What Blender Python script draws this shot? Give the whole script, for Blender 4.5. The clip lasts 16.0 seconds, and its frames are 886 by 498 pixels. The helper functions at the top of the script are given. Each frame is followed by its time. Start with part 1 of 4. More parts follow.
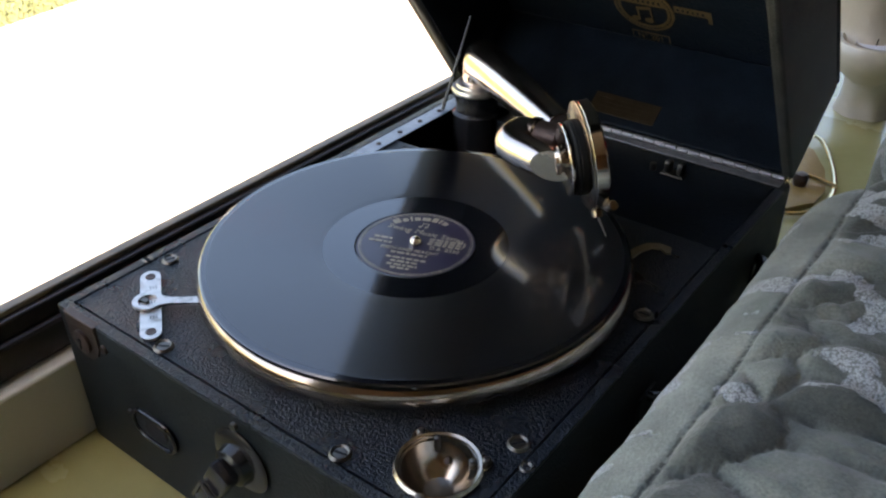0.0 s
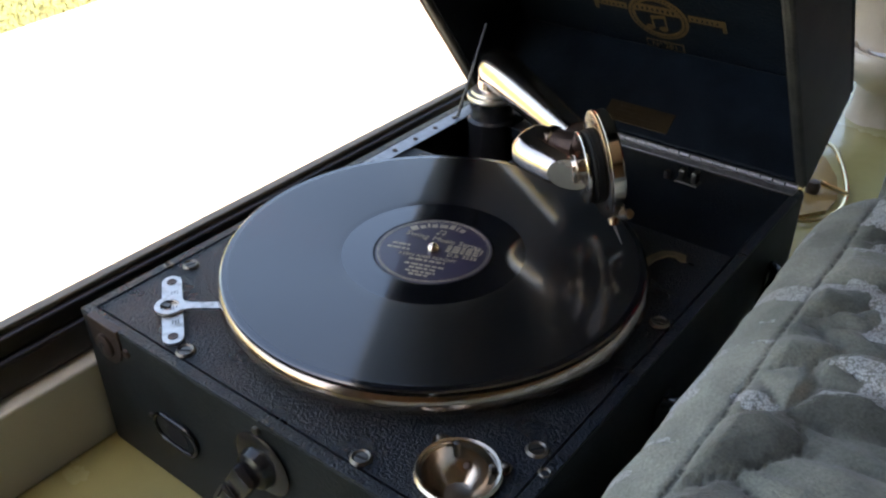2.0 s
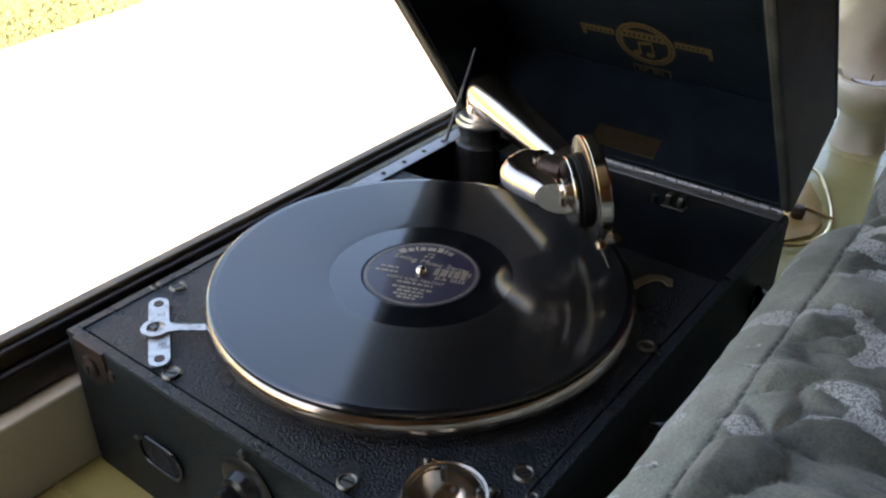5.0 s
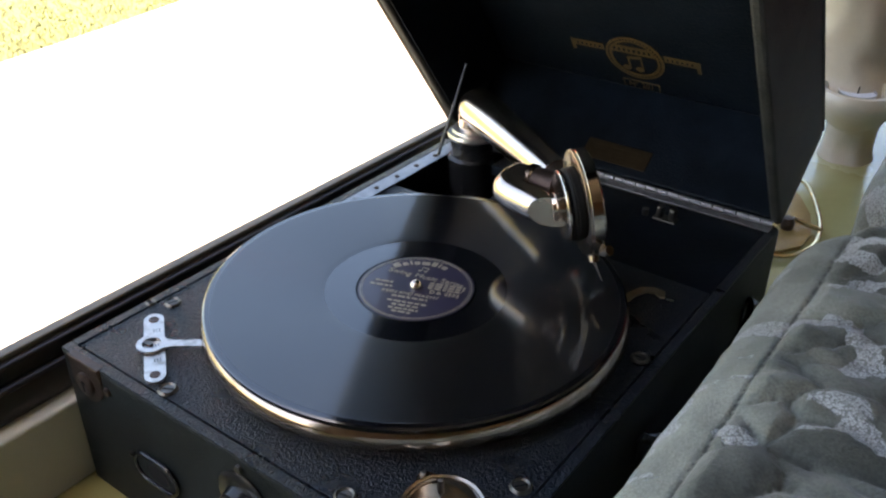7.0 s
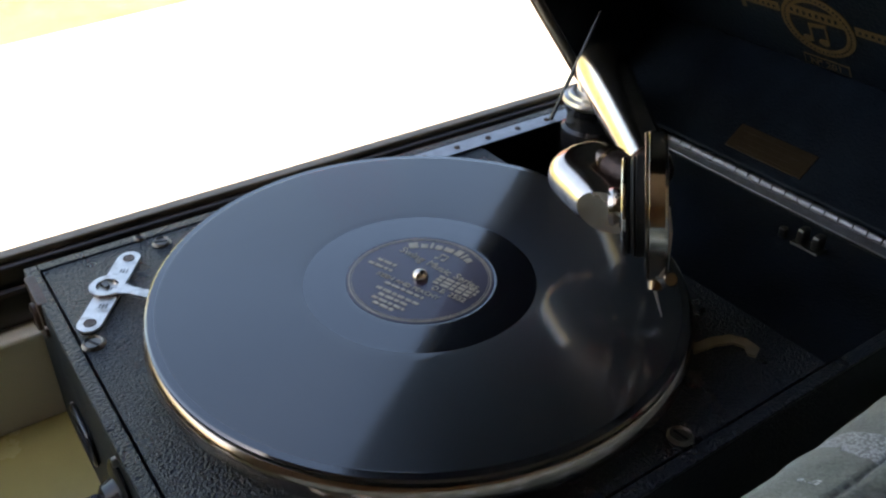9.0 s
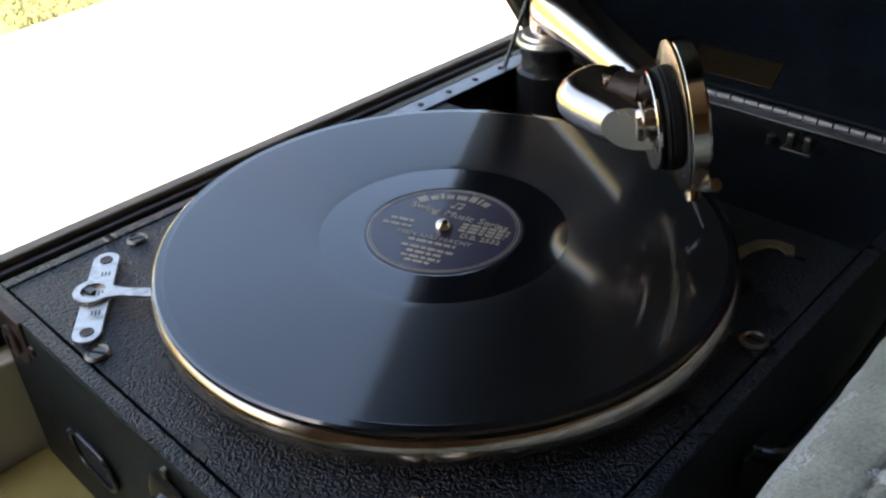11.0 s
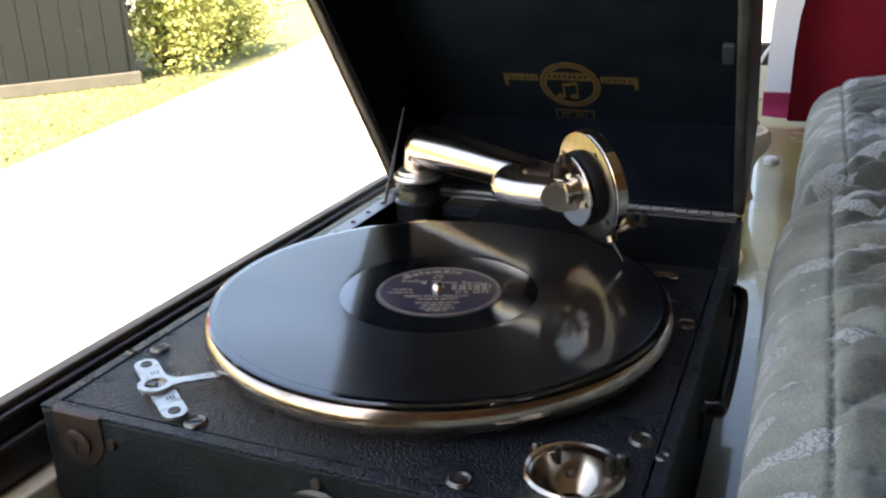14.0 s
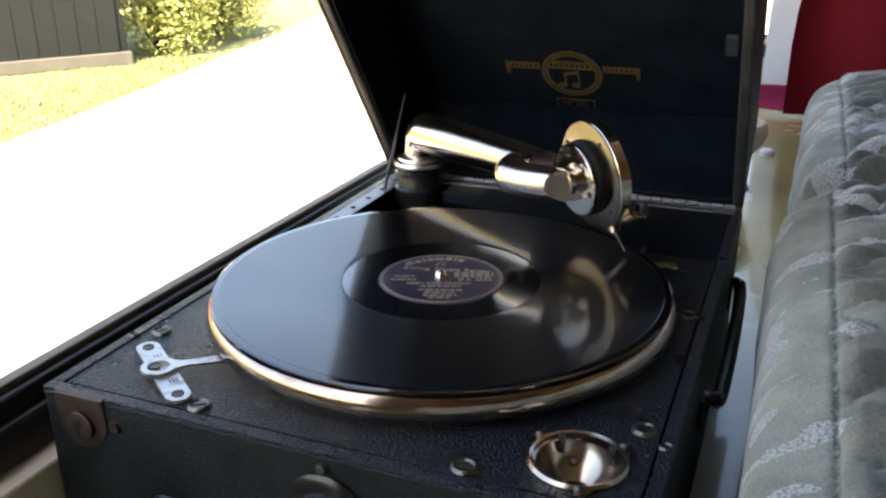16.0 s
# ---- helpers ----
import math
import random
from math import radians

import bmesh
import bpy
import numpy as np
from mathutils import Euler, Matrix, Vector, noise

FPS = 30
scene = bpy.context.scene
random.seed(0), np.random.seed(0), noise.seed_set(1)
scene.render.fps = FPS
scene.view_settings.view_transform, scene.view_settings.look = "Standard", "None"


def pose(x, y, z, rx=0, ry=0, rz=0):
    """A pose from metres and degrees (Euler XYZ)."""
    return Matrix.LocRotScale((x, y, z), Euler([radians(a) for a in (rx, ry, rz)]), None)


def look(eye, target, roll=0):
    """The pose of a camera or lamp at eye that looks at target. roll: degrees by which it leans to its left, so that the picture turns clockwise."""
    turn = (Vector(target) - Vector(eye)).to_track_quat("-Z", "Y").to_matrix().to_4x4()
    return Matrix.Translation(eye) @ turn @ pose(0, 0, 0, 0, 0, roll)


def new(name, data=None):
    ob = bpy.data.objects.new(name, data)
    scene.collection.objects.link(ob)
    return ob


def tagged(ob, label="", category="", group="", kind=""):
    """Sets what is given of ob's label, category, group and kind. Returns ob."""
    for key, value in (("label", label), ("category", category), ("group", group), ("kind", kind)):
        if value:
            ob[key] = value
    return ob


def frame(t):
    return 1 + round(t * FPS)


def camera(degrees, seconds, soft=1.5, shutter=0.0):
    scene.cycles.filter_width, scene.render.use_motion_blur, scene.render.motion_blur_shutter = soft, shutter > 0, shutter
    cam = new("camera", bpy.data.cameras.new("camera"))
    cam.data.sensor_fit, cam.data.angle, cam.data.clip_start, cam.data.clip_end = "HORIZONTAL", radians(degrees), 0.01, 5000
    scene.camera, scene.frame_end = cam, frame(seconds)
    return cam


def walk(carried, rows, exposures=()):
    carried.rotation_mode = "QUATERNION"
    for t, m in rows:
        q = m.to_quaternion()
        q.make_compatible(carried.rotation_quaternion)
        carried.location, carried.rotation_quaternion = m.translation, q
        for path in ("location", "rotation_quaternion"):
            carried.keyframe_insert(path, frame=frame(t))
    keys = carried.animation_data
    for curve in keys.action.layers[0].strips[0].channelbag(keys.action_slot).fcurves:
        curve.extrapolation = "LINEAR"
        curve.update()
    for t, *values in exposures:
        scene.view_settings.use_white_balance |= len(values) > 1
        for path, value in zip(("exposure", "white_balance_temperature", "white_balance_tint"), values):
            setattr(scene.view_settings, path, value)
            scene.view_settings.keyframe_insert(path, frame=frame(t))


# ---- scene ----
# ---------------------------------------------------------------- camera
cam = camera(53.5, 16.0, soft=2.3)
# seconds, x, y, z in metres, turns in degrees
ROWS = [
    (0.0, 0.2801, -0.3342, 0.3994, 57.00, 0.60, 37.47),
    (0.5, 0.2782, -0.3356, 0.4017, 56.88, 0.43, 37.54),
    (1.0, 0.2774, -0.3376, 0.4030, 57.05, 0.44, 37.58),
    (1.5, 0.2778, -0.3394, 0.4051, 57.17, 0.48, 37.75),
    (2.0, 0.2772, -0.3412, 0.4048, 57.19, 0.59, 37.97),
    (2.5, 0.2773, -0.3415, 0.4055, 57.20, 0.62, 38.16),
    (3.0, 0.2771, -0.3417, 0.4057, 57.44, 0.61, 38.16),
    (3.5, 0.2753, -0.3428, 0.4062, 57.74, 0.44, 38.01),
    (4.0, 0.2767, -0.3426, 0.4052, 58.23, 0.21, 37.85),
    (6.5, 0.2776, -0.3411, 0.4080, 58.93, -0.19, 36.81),
    (7.0, 0.2771, -0.3453, 0.4084, 59.45, -0.05, 36.68),
    (7.5, 0.2753, -0.3455, 0.4039, 60.02, -0.11, 36.53),
    (8.0, 0.2736, -0.3125, 0.3935, 59.13, 0.25, 40.00),
    (8.5, 0.2871, -0.2309, 0.3776, 57.75, -0.30, 48.99),
    (9.0, 0.2835, -0.1849, 0.3599, 56.63, -0.31, 55.27),
    (9.5, 0.2678, -0.1739, 0.3510, 55.17, -1.31, 56.56),
    (10.0, 0.2499, -0.1609, 0.3441, 53.71, 0.11, 54.02),
    (10.2, 0.2358, -0.1648, 0.3357, 52.99, 0.92, 51.80),
    (12.3, 0.2291, -0.3701, 0.3202, 66.32, 3.63, 29.16),
    (12.5, 0.2223, -0.3798, 0.3102, 67.40, 3.75, 26.75),
    (13.0, 0.1941, -0.3967, 0.2957, 68.97, 4.18, 23.10),
    (13.5, 0.1906, -0.4086, 0.3075, 69.59, 3.54, 21.90),
    (14.0, 0.1782, -0.4128, 0.3100, 69.85, 1.45, 22.44),
    (14.5, 0.1744, -0.4117, 0.3071, 69.12, 0.71, 22.90),
    (15.0, 0.1729, -0.4129, 0.3082, 68.53, 0.48, 22.50),
    (15.5, 0.1719, -0.4148, 0.3100, 68.64, 0.41, 22.22),
    (16.0, 0.1713, -0.4158, 0.3108, 68.95, 0.34, 22.13),
]
EXPOSURES = [(0.0, 2.27, 7800, 13), (7.5, 2.33, 7850, 13), (8.8, 2.05, 7600, 11), (10.2, 2.0, 7550, 11), (12.3, 2.53, 8050, 14), (13.5, 2.48, 8000, 14), (14.5, 2.40, 8000, 14), (16.0, 2.38, 8000, 14)]
walk(cam, [(t, pose(x, y, z, rx, ry, rz)) for t, x, y, z, rx, ry, rz in ROWS], EXPOSURES)

# ---------------------------------------------------------------- world and sun
SUN = Vector((0.03, -0.62, 0.80)).normalized()
world = bpy.data.worlds.new("world")
scene.world = world
world.use_nodes = True
wn = world.node_tree.nodes
sky = wn.new("ShaderNodeTexSky")
sky.sky_type = "NISHITA"
sky.sun_disc = False
sky.sun_elevation = math.asin(SUN.z)
sky.sun_rotation = math.atan2(SUN.x, SUN.y)
wn["Background"].inputs["Strength"].default_value = 0.15
world.node_tree.links.new(sky.outputs[0], wn["Background"].inputs["Color"])
sun = new("sun", bpy.data.lights.new("sun", "SUN"))
sun.data.energy, sun.data.angle, sun.data.color = 4.5, radians(0.5), (1.0, 0.95, 0.86)
sun.matrix_world = look((0, 0, 8), Vector((0, 0, 8)) - SUN)

# ---------------------------------------------------------------- materials
def shader(name):
    m = bpy.data.materials.new(name)
    m.use_nodes = True
    nt = m.node_tree
    return m, nt.nodes, nt.links, nt.nodes["Principled BSDF"]


def surface(name, base, rough=0.5, metal=0.0, vary=0.15, scale=30.0, bump=0.0, bump_scale=200.0, spec=0.5,
            rough_vary=0.1, stain=None, stain_amount=0.0, stain_scale=8.0, sheen=0.0, coat=0.0):
    """A painted, cloth or metal surface: base colour varied at two scales, roughness varied, fine relief."""
    m, n, l, b = shader(name)
    co = n.new("ShaderNodeTexCoord")
    big = n.new("ShaderNodeTexNoise")
    big.inputs["Scale"].default_value, big.inputs["Detail"].default_value = scale, 6
    l.new(co.outputs["Object"], big.inputs["Vector"])
    fine = n.new("ShaderNodeTexNoise")
    fine.inputs["Scale"].default_value, fine.inputs["Detail"].default_value = scale * 9, 3
    l.new(co.outputs["Object"], fine.inputs["Vector"])
    mix = n.new("ShaderNodeMath")
    mix.operation = "MULTIPLY_ADD"
    mix.inputs[1].default_value = 0.35
    l.new(fine.outputs["Fac"], mix.inputs[0])
    l.new(big.outputs["Fac"], mix.inputs[2])
    ramp = n.new("ShaderNodeMapRange")
    ramp.inputs["From Min"].default_value, ramp.inputs["From Max"].default_value = 0.35, 1.0
    ramp.inputs["To Min"].default_value, ramp.inputs["To Max"].default_value = 1 - vary, 1 + vary
    l.new(mix.outputs[0], ramp.inputs["Value"])
    col = n.new("ShaderNodeMix")
    col.data_type, col.blend_type = "RGBA", "MULTIPLY"
    col.inputs[0].default_value = 1.0
    col.inputs[6].default_value = (*base, 1)
    l.new(ramp.outputs[0], col.inputs[7])
    out = col.outputs[2]
    if stain:
        st = n.new("ShaderNodeTexNoise")
        st.inputs["Scale"].default_value, st.inputs["Detail"].default_value = stain_scale, 8
        l.new(co.outputs["Object"], st.inputs["Vector"])
        cut = n.new("ShaderNodeMapRange")
        cut.inputs["From Min"].default_value, cut.inputs["From Max"].default_value = 0.52, 0.72
        cut.inputs["To Max"].default_value = stain_amount
        l.new(st.outputs["Fac"], cut.inputs["Value"])
        sm = n.new("ShaderNodeMix")
        sm.data_type = "RGBA"
        sm.inputs[7].default_value = (*stain, 1)
        l.new(cut.outputs[0], sm.inputs[0])
        l.new(out, sm.inputs[6])
        out = sm.outputs[2]
    l.new(out, b.inputs["Base Color"])
    rr = n.new("ShaderNodeMapRange")
    rr.inputs["To Min"].default_value, rr.inputs["To Max"].default_value = max(0.02, rough - rough_vary), rough + rough_vary
    l.new(big.outputs["Fac"], rr.inputs["Value"])
    l.new(rr.outputs[0], b.inputs["Roughness"])
    b.inputs["Metallic"].default_value = metal
    b.inputs["Specular IOR Level"].default_value = spec
    b.inputs["Coat Weight"].default_value = coat
    if sheen:
        b.inputs["Sheen Weight"].default_value = sheen
        b.inputs["Sheen Roughness"].default_value = 0.4
    if bump:
        gr = n.new("ShaderNodeTexNoise")
        gr.inputs["Scale"].default_value, gr.inputs["Detail"].default_value = bump_scale, 4
        l.new(co.outputs["Object"], gr.inputs["Vector"])
        bp = n.new("ShaderNodeBump")
        bp.inputs["Strength"].default_value, bp.inputs["Distance"].default_value = bump, 0.002
        l.new(gr.outputs["Fac"], bp.inputs["Height"])
        l.new(bp.outputs[0], b.inputs["Normal"])
    return m


def leathercloth(name, base, rough, depth, scale=420.0, spec=0.45):
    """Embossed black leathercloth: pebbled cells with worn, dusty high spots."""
    m, n, l, b = shader(name)
    co = n.new("ShaderNodeTexCoord")
    warp = n.new("ShaderNodeTexNoise")
    warp.inputs["Scale"].default_value, warp.inputs["Detail"].default_value = scale * 0.6, 2
    l.new(co.outputs["Object"], warp.inputs["Vector"])
    ad = n.new("ShaderNodeVectorMath")
    ad.operation = "MULTIPLY_ADD"
    ad.inputs[1].default_value = (0.003, 0.003, 0.003)
    l.new(warp.outputs["Color"], ad.inputs[0])
    l.new(co.outputs["Object"], ad.inputs[2])
    vo = n.new("ShaderNodeTexVoronoi")
    vo.inputs["Scale"].default_value = scale
    vo.feature = "SMOOTH_F1"
    l.new(ad.outputs[0], vo.inputs["Vector"])
    inv = n.new("ShaderNodeMath")
    inv.operation = "SUBTRACT"
    inv.inputs[0].default_value = 1.0
    l.new(vo.outputs["Distance"], inv.inputs[1])
    bp = n.new("ShaderNodeBump")
    bp.inputs["Strength"].default_value, bp.inputs["Distance"].default_value = depth, 0.0016
    l.new(inv.outputs[0], bp.inputs["Height"])
    l.new(bp.outputs[0], b.inputs["Normal"])
    no = n.new("ShaderNodeTexNoise")
    no.inputs["Scale"].default_value, no.inputs["Detail"].default_value = 35, 8
    l.new(co.outputs["Object"], no.inputs["Vector"])
    cr = n.new("ShaderNodeValToRGB")
    cr.color_ramp.elements[0].position, cr.color_ramp.elements[1].position = 0.35, 0.8
    cr.color_ramp.elements[0].color = (*base, 1)
    cr.color_ramp.elements[1].color = (*[c * 2.4 + 0.001 for c in base], 1)
    l.new(no.outputs["Fac"], cr.inputs[0])
    l.new(cr.outputs[0], b.inputs["Base Color"])
    rr = n.new("ShaderNodeMapRange")
    rr.inputs["To Min"].default_value, rr.inputs["To Max"].default_value = rough - 0.1, rough + 0.12
    l.new(no.outputs["Fac"], rr.inputs["Value"])
    l.new(rr.outputs[0], b.inputs["Roughness"])
    b.inputs["Specular IOR Level"].default_value = spec
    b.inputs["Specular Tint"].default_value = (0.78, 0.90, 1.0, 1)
    return m


def shellac(name, rough, aniso, coat, streaks=0.0):
    """Record face: fine grooves run round the centre and draw the light out along the radius; bands of louder and
    quieter grooves differ a little in gloss, and dust and fine scratches lie on them."""
    m, n, l, b = shader(name)
    co = n.new("ShaderNodeTexCoord")
    dust = n.new("ShaderNodeTexNoise")
    dust.inputs["Scale"].default_value, dust.inputs["Detail"].default_value = 60, 6
    l.new(co.outputs["Object"], dust.inputs["Vector"])
    grey = n.new("ShaderNodeValToRGB")
    grey.color_ramp.elements[0].color = (0.0020, 0.0021, 0.0028, 1)
    grey.color_ramp.elements[1].color = (0.0055, 0.0055, 0.0068, 1)
    l.new(dust.outputs["Fac"], grey.inputs[0])
    l.new(grey.outputs[0], b.inputs["Base Color"])
    b.inputs["Anisotropic"].default_value = aniso
    b.inputs["Anisotropic Rotation"].default_value = 0.25
    b.inputs["IOR"].default_value = 1.48
    b.inputs["Specular Tint"].default_value = (0.84, 0.92, 1.0, 1)
    b.inputs["Coat IOR"].default_value = 1.85
    b.inputs["Coat Weight"].default_value = coat
    b.inputs["Coat Roughness"].default_value = 0.09
    tg = n.new("ShaderNodeTangent")
    tg.direction_type, tg.axis = "RADIAL", "Z"
    l.new(tg.outputs[0], b.inputs["Tangent"])
    flat = n.new("ShaderNodeVectorMath")
    flat.operation = "MULTIPLY"
    flat.inputs[1].default_value = (1, 1, 0)
    l.new(co.outputs["Object"], flat.inputs[0])
    radius = n.new("ShaderNodeVectorMath")
    radius.operation = "LENGTH"
    l.new(flat.outputs[0], radius.inputs[0])
    band = n.new("ShaderNodeTexNoise")
    band.noise_dimensions = "1D"
    band.inputs["Scale"].default_value, band.inputs["Detail"].default_value = 420, 7
    l.new(radius.outputs["Value"], band.inputs["W"])
    rr = n.new("ShaderNodeMapRange")
    rr.inputs["From Min"].default_value, rr.inputs["From Max"].default_value = 0.25, 0.75
    rr.inputs["To Min"].default_value, rr.inputs["To Max"].default_value = rough - streaks, rough + streaks
    l.new(band.outputs["Fac"], rr.inputs["Value"])
    l.new(rr.outputs[0], b.inputs["Roughness"])
    return m


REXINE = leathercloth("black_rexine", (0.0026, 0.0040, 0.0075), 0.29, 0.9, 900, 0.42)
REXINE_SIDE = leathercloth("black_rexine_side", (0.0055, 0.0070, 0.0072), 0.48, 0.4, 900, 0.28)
# lid side walls, a paler grey than the case sides
LIDSIDE = leathercloth("paler_lid_cloth", (0.036, 0.036, 0.032), 0.55, 0.3, 800, 0.3)
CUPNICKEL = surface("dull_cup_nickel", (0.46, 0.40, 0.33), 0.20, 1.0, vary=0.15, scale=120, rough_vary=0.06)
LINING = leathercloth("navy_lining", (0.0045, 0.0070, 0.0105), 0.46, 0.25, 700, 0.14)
GROOVED = shellac("shellac_grooves", 0.29, 1.0, 0.64, 0.008)
SMOOTH = shellac("shellac_smooth", 0.13, 0.55, 0.8, 0.03)
LABEL = surface("label_paper", (0.026, 0.019, 0.042), 0.36, vary=0.25, scale=160, rough_vary=0.08, coat=0.5)
GOLD = surface("gold_print", (0.40, 0.34, 0.25), 0.42, 0.25, vary=0.3, scale=300)
LIDGOLD = surface("gold_transfer", (0.15, 0.098, 0.038), 0.45, 0.4, vary=0.35, scale=200)
CHROME = surface("nickel_plate", (0.62, 0.55, 0.47), 0.12, 1.0, vary=0.06, scale=120, rough_vary=0.05)
# nickel darkened: the dim reflections on flange and holder are put into its colour
FLANGE = surface("dim_reflection_nickel", (0.30, 0.235, 0.175), 0.22, 1.0, vary=0.2, scale=90, rough_vary=0.06)
ARMNICKEL = surface("warm_nickel_arm", (0.76, 0.63, 0.53), 0.185, 1.0, vary=0.08, scale=90, rough_vary=0.06)
FACET = surface("rubbed_mitre", (0.60, 0.52, 0.45), 0.24, 1.0, vary=0.2, scale=110, rough_vary=0.12)
STRIP = surface("dull_edge_strip", (0.30, 0.30, 0.31), 0.45, 1.0, vary=0.3, scale=150, rough_vary=0.1)
DULLSCREW = surface("darkened_screw", (0.15, 0.14, 0.125), 0.38, 1.0, vary=0.3, scale=300, rough_vary=0.1)
RIMNICKEL = surface("worn_nickel_rim", (0.45, 0.365, 0.31), 0.17, 1.0, vary=0.2, scale=70, rough_vary=0.10, stain=(0.30, 0.19, 0.10), stain_amount=0.8, stain_scale=34)
STEEL = surface("dull_steel", (0.62, 0.62, 0.62), 0.34, 1.0, vary=0.15, scale=250, rough_vary=0.1, bump=0.1, bump_scale=900)
BRAKE = surface("stamped_nickel", (0.60, 0.58, 0.55), 0.36, 1.0, vary=0.2, scale=160, rough_vary=0.12, bump=0.25, bump_scale=600, stain=(0.22, 0.19, 0.16), stain_amount=0.7, stain_scale=140)
LEVERBRASS = surface("rubbed_brass_lever", (0.30, 0.25, 0.17), 0.42, 0.35, vary=0.3, scale=150)
BRONZE = surface("tarnished_lock", (0.075, 0.052, 0.042), 0.42, 0.7, vary=0.35, scale=150, bump=0.2, bump_scale=500)
BRASS = surface("dull_brass", (0.075, 0.055, 0.032), 0.45, 1.0, vary=0.2, scale=120)
BRASSPALE = surface("pale_brass_wire", (0.85, 0.70, 0.42), 0.20, 1.0, vary=0.1, scale=120)
BLACKENAMEL = surface("black_enamel", (0.012, 0.012, 0.013), 0.22, vary=0.3, scale=80)
RUBBER = surface("black_rubber", (0.008, 0.008, 0.008), 0.6, vary=0.2, scale=200, spec=0.2)
# near-black for wick and marks; also puts hole and well shade into colour
DARK = surface("near_black", (0.004, 0.004, 0.005), 0.8, vary=0.2)
SILL = surface("olive_sill_gloss", (0.36, 0.32, 0.13), 0.26, vary=0.10, scale=9, bump=0.10, bump_scale=160, rough_vary=0.08, stain=(0.27, 0.24, 0.11), stain_amount=0.3, coat=0.7)
WHITEPAINT = surface("cream_paint", (0.62, 0.58, 0.47), 0.5, vary=0.06, scale=6, bump=0.08, bump_scale=60)
FRAME = surface("brown_window_frame", (0.030, 0.022, 0.019), 0.38, vary=0.2, scale=40, bump=0.05, bump_scale=300)
FRAMEEDGE = surface("worn_brown_bead", (0.16, 0.13, 0.09), 0.5, vary=0.25, scale=60)
WALL = surface("warm_plaster", (0.36, 0.24, 0.15), 0.8, vary=0.08, scale=4, bump=0.1, bump_scale=80)
CEIL = surface("ceiling_paint", (0.40, 0.36, 0.31), 0.8, vary=0.05, scale=4)
FLOORM = surface("brown_carpet", (0.12, 0.08, 0.055), 0.95, vary=0.2, scale=20, bump=0.4, bump_scale=300)
CERAMIC = surface("cream_ceramic", (0.58, 0.50, 0.38), 0.32, vary=0.10, scale=25, bump=0.12, bump_scale=45, coat=0.3)
WAX = surface("white_wax", (0.80, 0.82, 0.86), 0.5, vary=0.04)
CRIMSON = surface("crimson_cloth", (0.125, 0.006, 0.011), 0.9, vary=0.2, scale=12, bump=0.2, bump_scale=700, spec=0.1)
PINK = surface("magenta_hem", (0.32, 0.02, 0.09), 0.85, vary=0.15, scale=12, bump=0.2, bump_scale=700)
LINEN = surface("white_cloth", (0.72, 0.72, 0.76), 0.8, vary=0.06, scale=10, bump=0.2, bump_scale=600)
tl = LINEN.node_tree.nodes.new("ShaderNodeBsdfTranslucent")
tl.inputs["Color"].default_value = (0.80, 0.80, 0.80, 1)
tm = LINEN.node_tree.nodes.new("ShaderNodeMixShader")
tm.inputs[0].default_value = 0.5
LINEN.node_tree.links.new(LINEN.node_tree.nodes["Principled BSDF"].outputs[0], tm.inputs[1])
LINEN.node_tree.links.new(tl.outputs[0], tm.inputs[2])
LINEN.node_tree.links.new(tm.outputs[0], LINEN.node_tree.nodes["Material Output"].inputs["Surface"])
CABLE = surface("white_plastic", (0.75, 0.73, 0.68), 0.4, vary=0.05)
GRASS = surface("lawn", (0.23, 0.235, 0.10), 0.9, vary=0.4, scale=7, bump=0.6, bump_scale=40, stain=(0.27, 0.24, 0.11), stain_amount=0.8, stain_scale=2.5)
DRIVE = surface("pale_concrete", (0.54, 0.47, 0.39), 0.9, vary=0.08, scale=3, bump=0.2, bump_scale=60)
SHED = surface("dark_green_boards", (0.0045, 0.0075, 0.0058), 0.7, vary=0.25, scale=6, bump=0.2, bump_scale=40, stain=(0.009, 0.012, 0.009), stain_amount=0.5)
PLINTH = surface("concrete_plinth", (0.13, 0.12, 0.095), 0.9, vary=0.2, scale=10, bump=0.3, bump_scale=60)
REDPAINT = surface("red_paint", (0.42, 0.055, 0.03), 0.6, vary=0.15, scale=6)
SOFABASE = surface("grey_green_velvet", (0.24, 0.25, 0.20), 0.9, vary=0.2, scale=25, bump=0.2, bump_scale=500, sheen=0.3)
RENDERW = surface("white_render", (0.75, 0.73, 0.68), 0.85, vary=0.06, scale=5)
LEAF = surface("shrub_leaf", (0.30, 0.33, 0.09), 0.55, vary=0.5, scale=4)
FLOWER = surface("yellow_blossom", (0.66, 0.60, 0.22), 0.7, vary=0.2, scale=8)
BARK = surface("shrub_bark", (0.10, 0.07, 0.04), 0.9, vary=0.3, scale=30)
AMBER = surface("amber_glass_dish", (0.30, 0.19, 0.07), 0.15, vary=0.2, scale=30, coat=0.5)


def pane_material():
    m, n, l, b = shader("window_glass")
    tr = n.new("ShaderNodeBsdfTransparent")
    gl = n.new("ShaderNodeBsdfGlossy")
    gl.inputs["Roughness"].default_value = 0.02
    mx = n.new("ShaderNodeMixShader")
    mx.inputs[0].default_value = 0.04
    l.new(tr.outputs[0], mx.inputs[1])
    l.new(gl.outputs[0], mx.inputs[2])
    l.new(mx.outputs[0], n["Material Output"].inputs["Surface"])
    return m


PANE = pane_material()


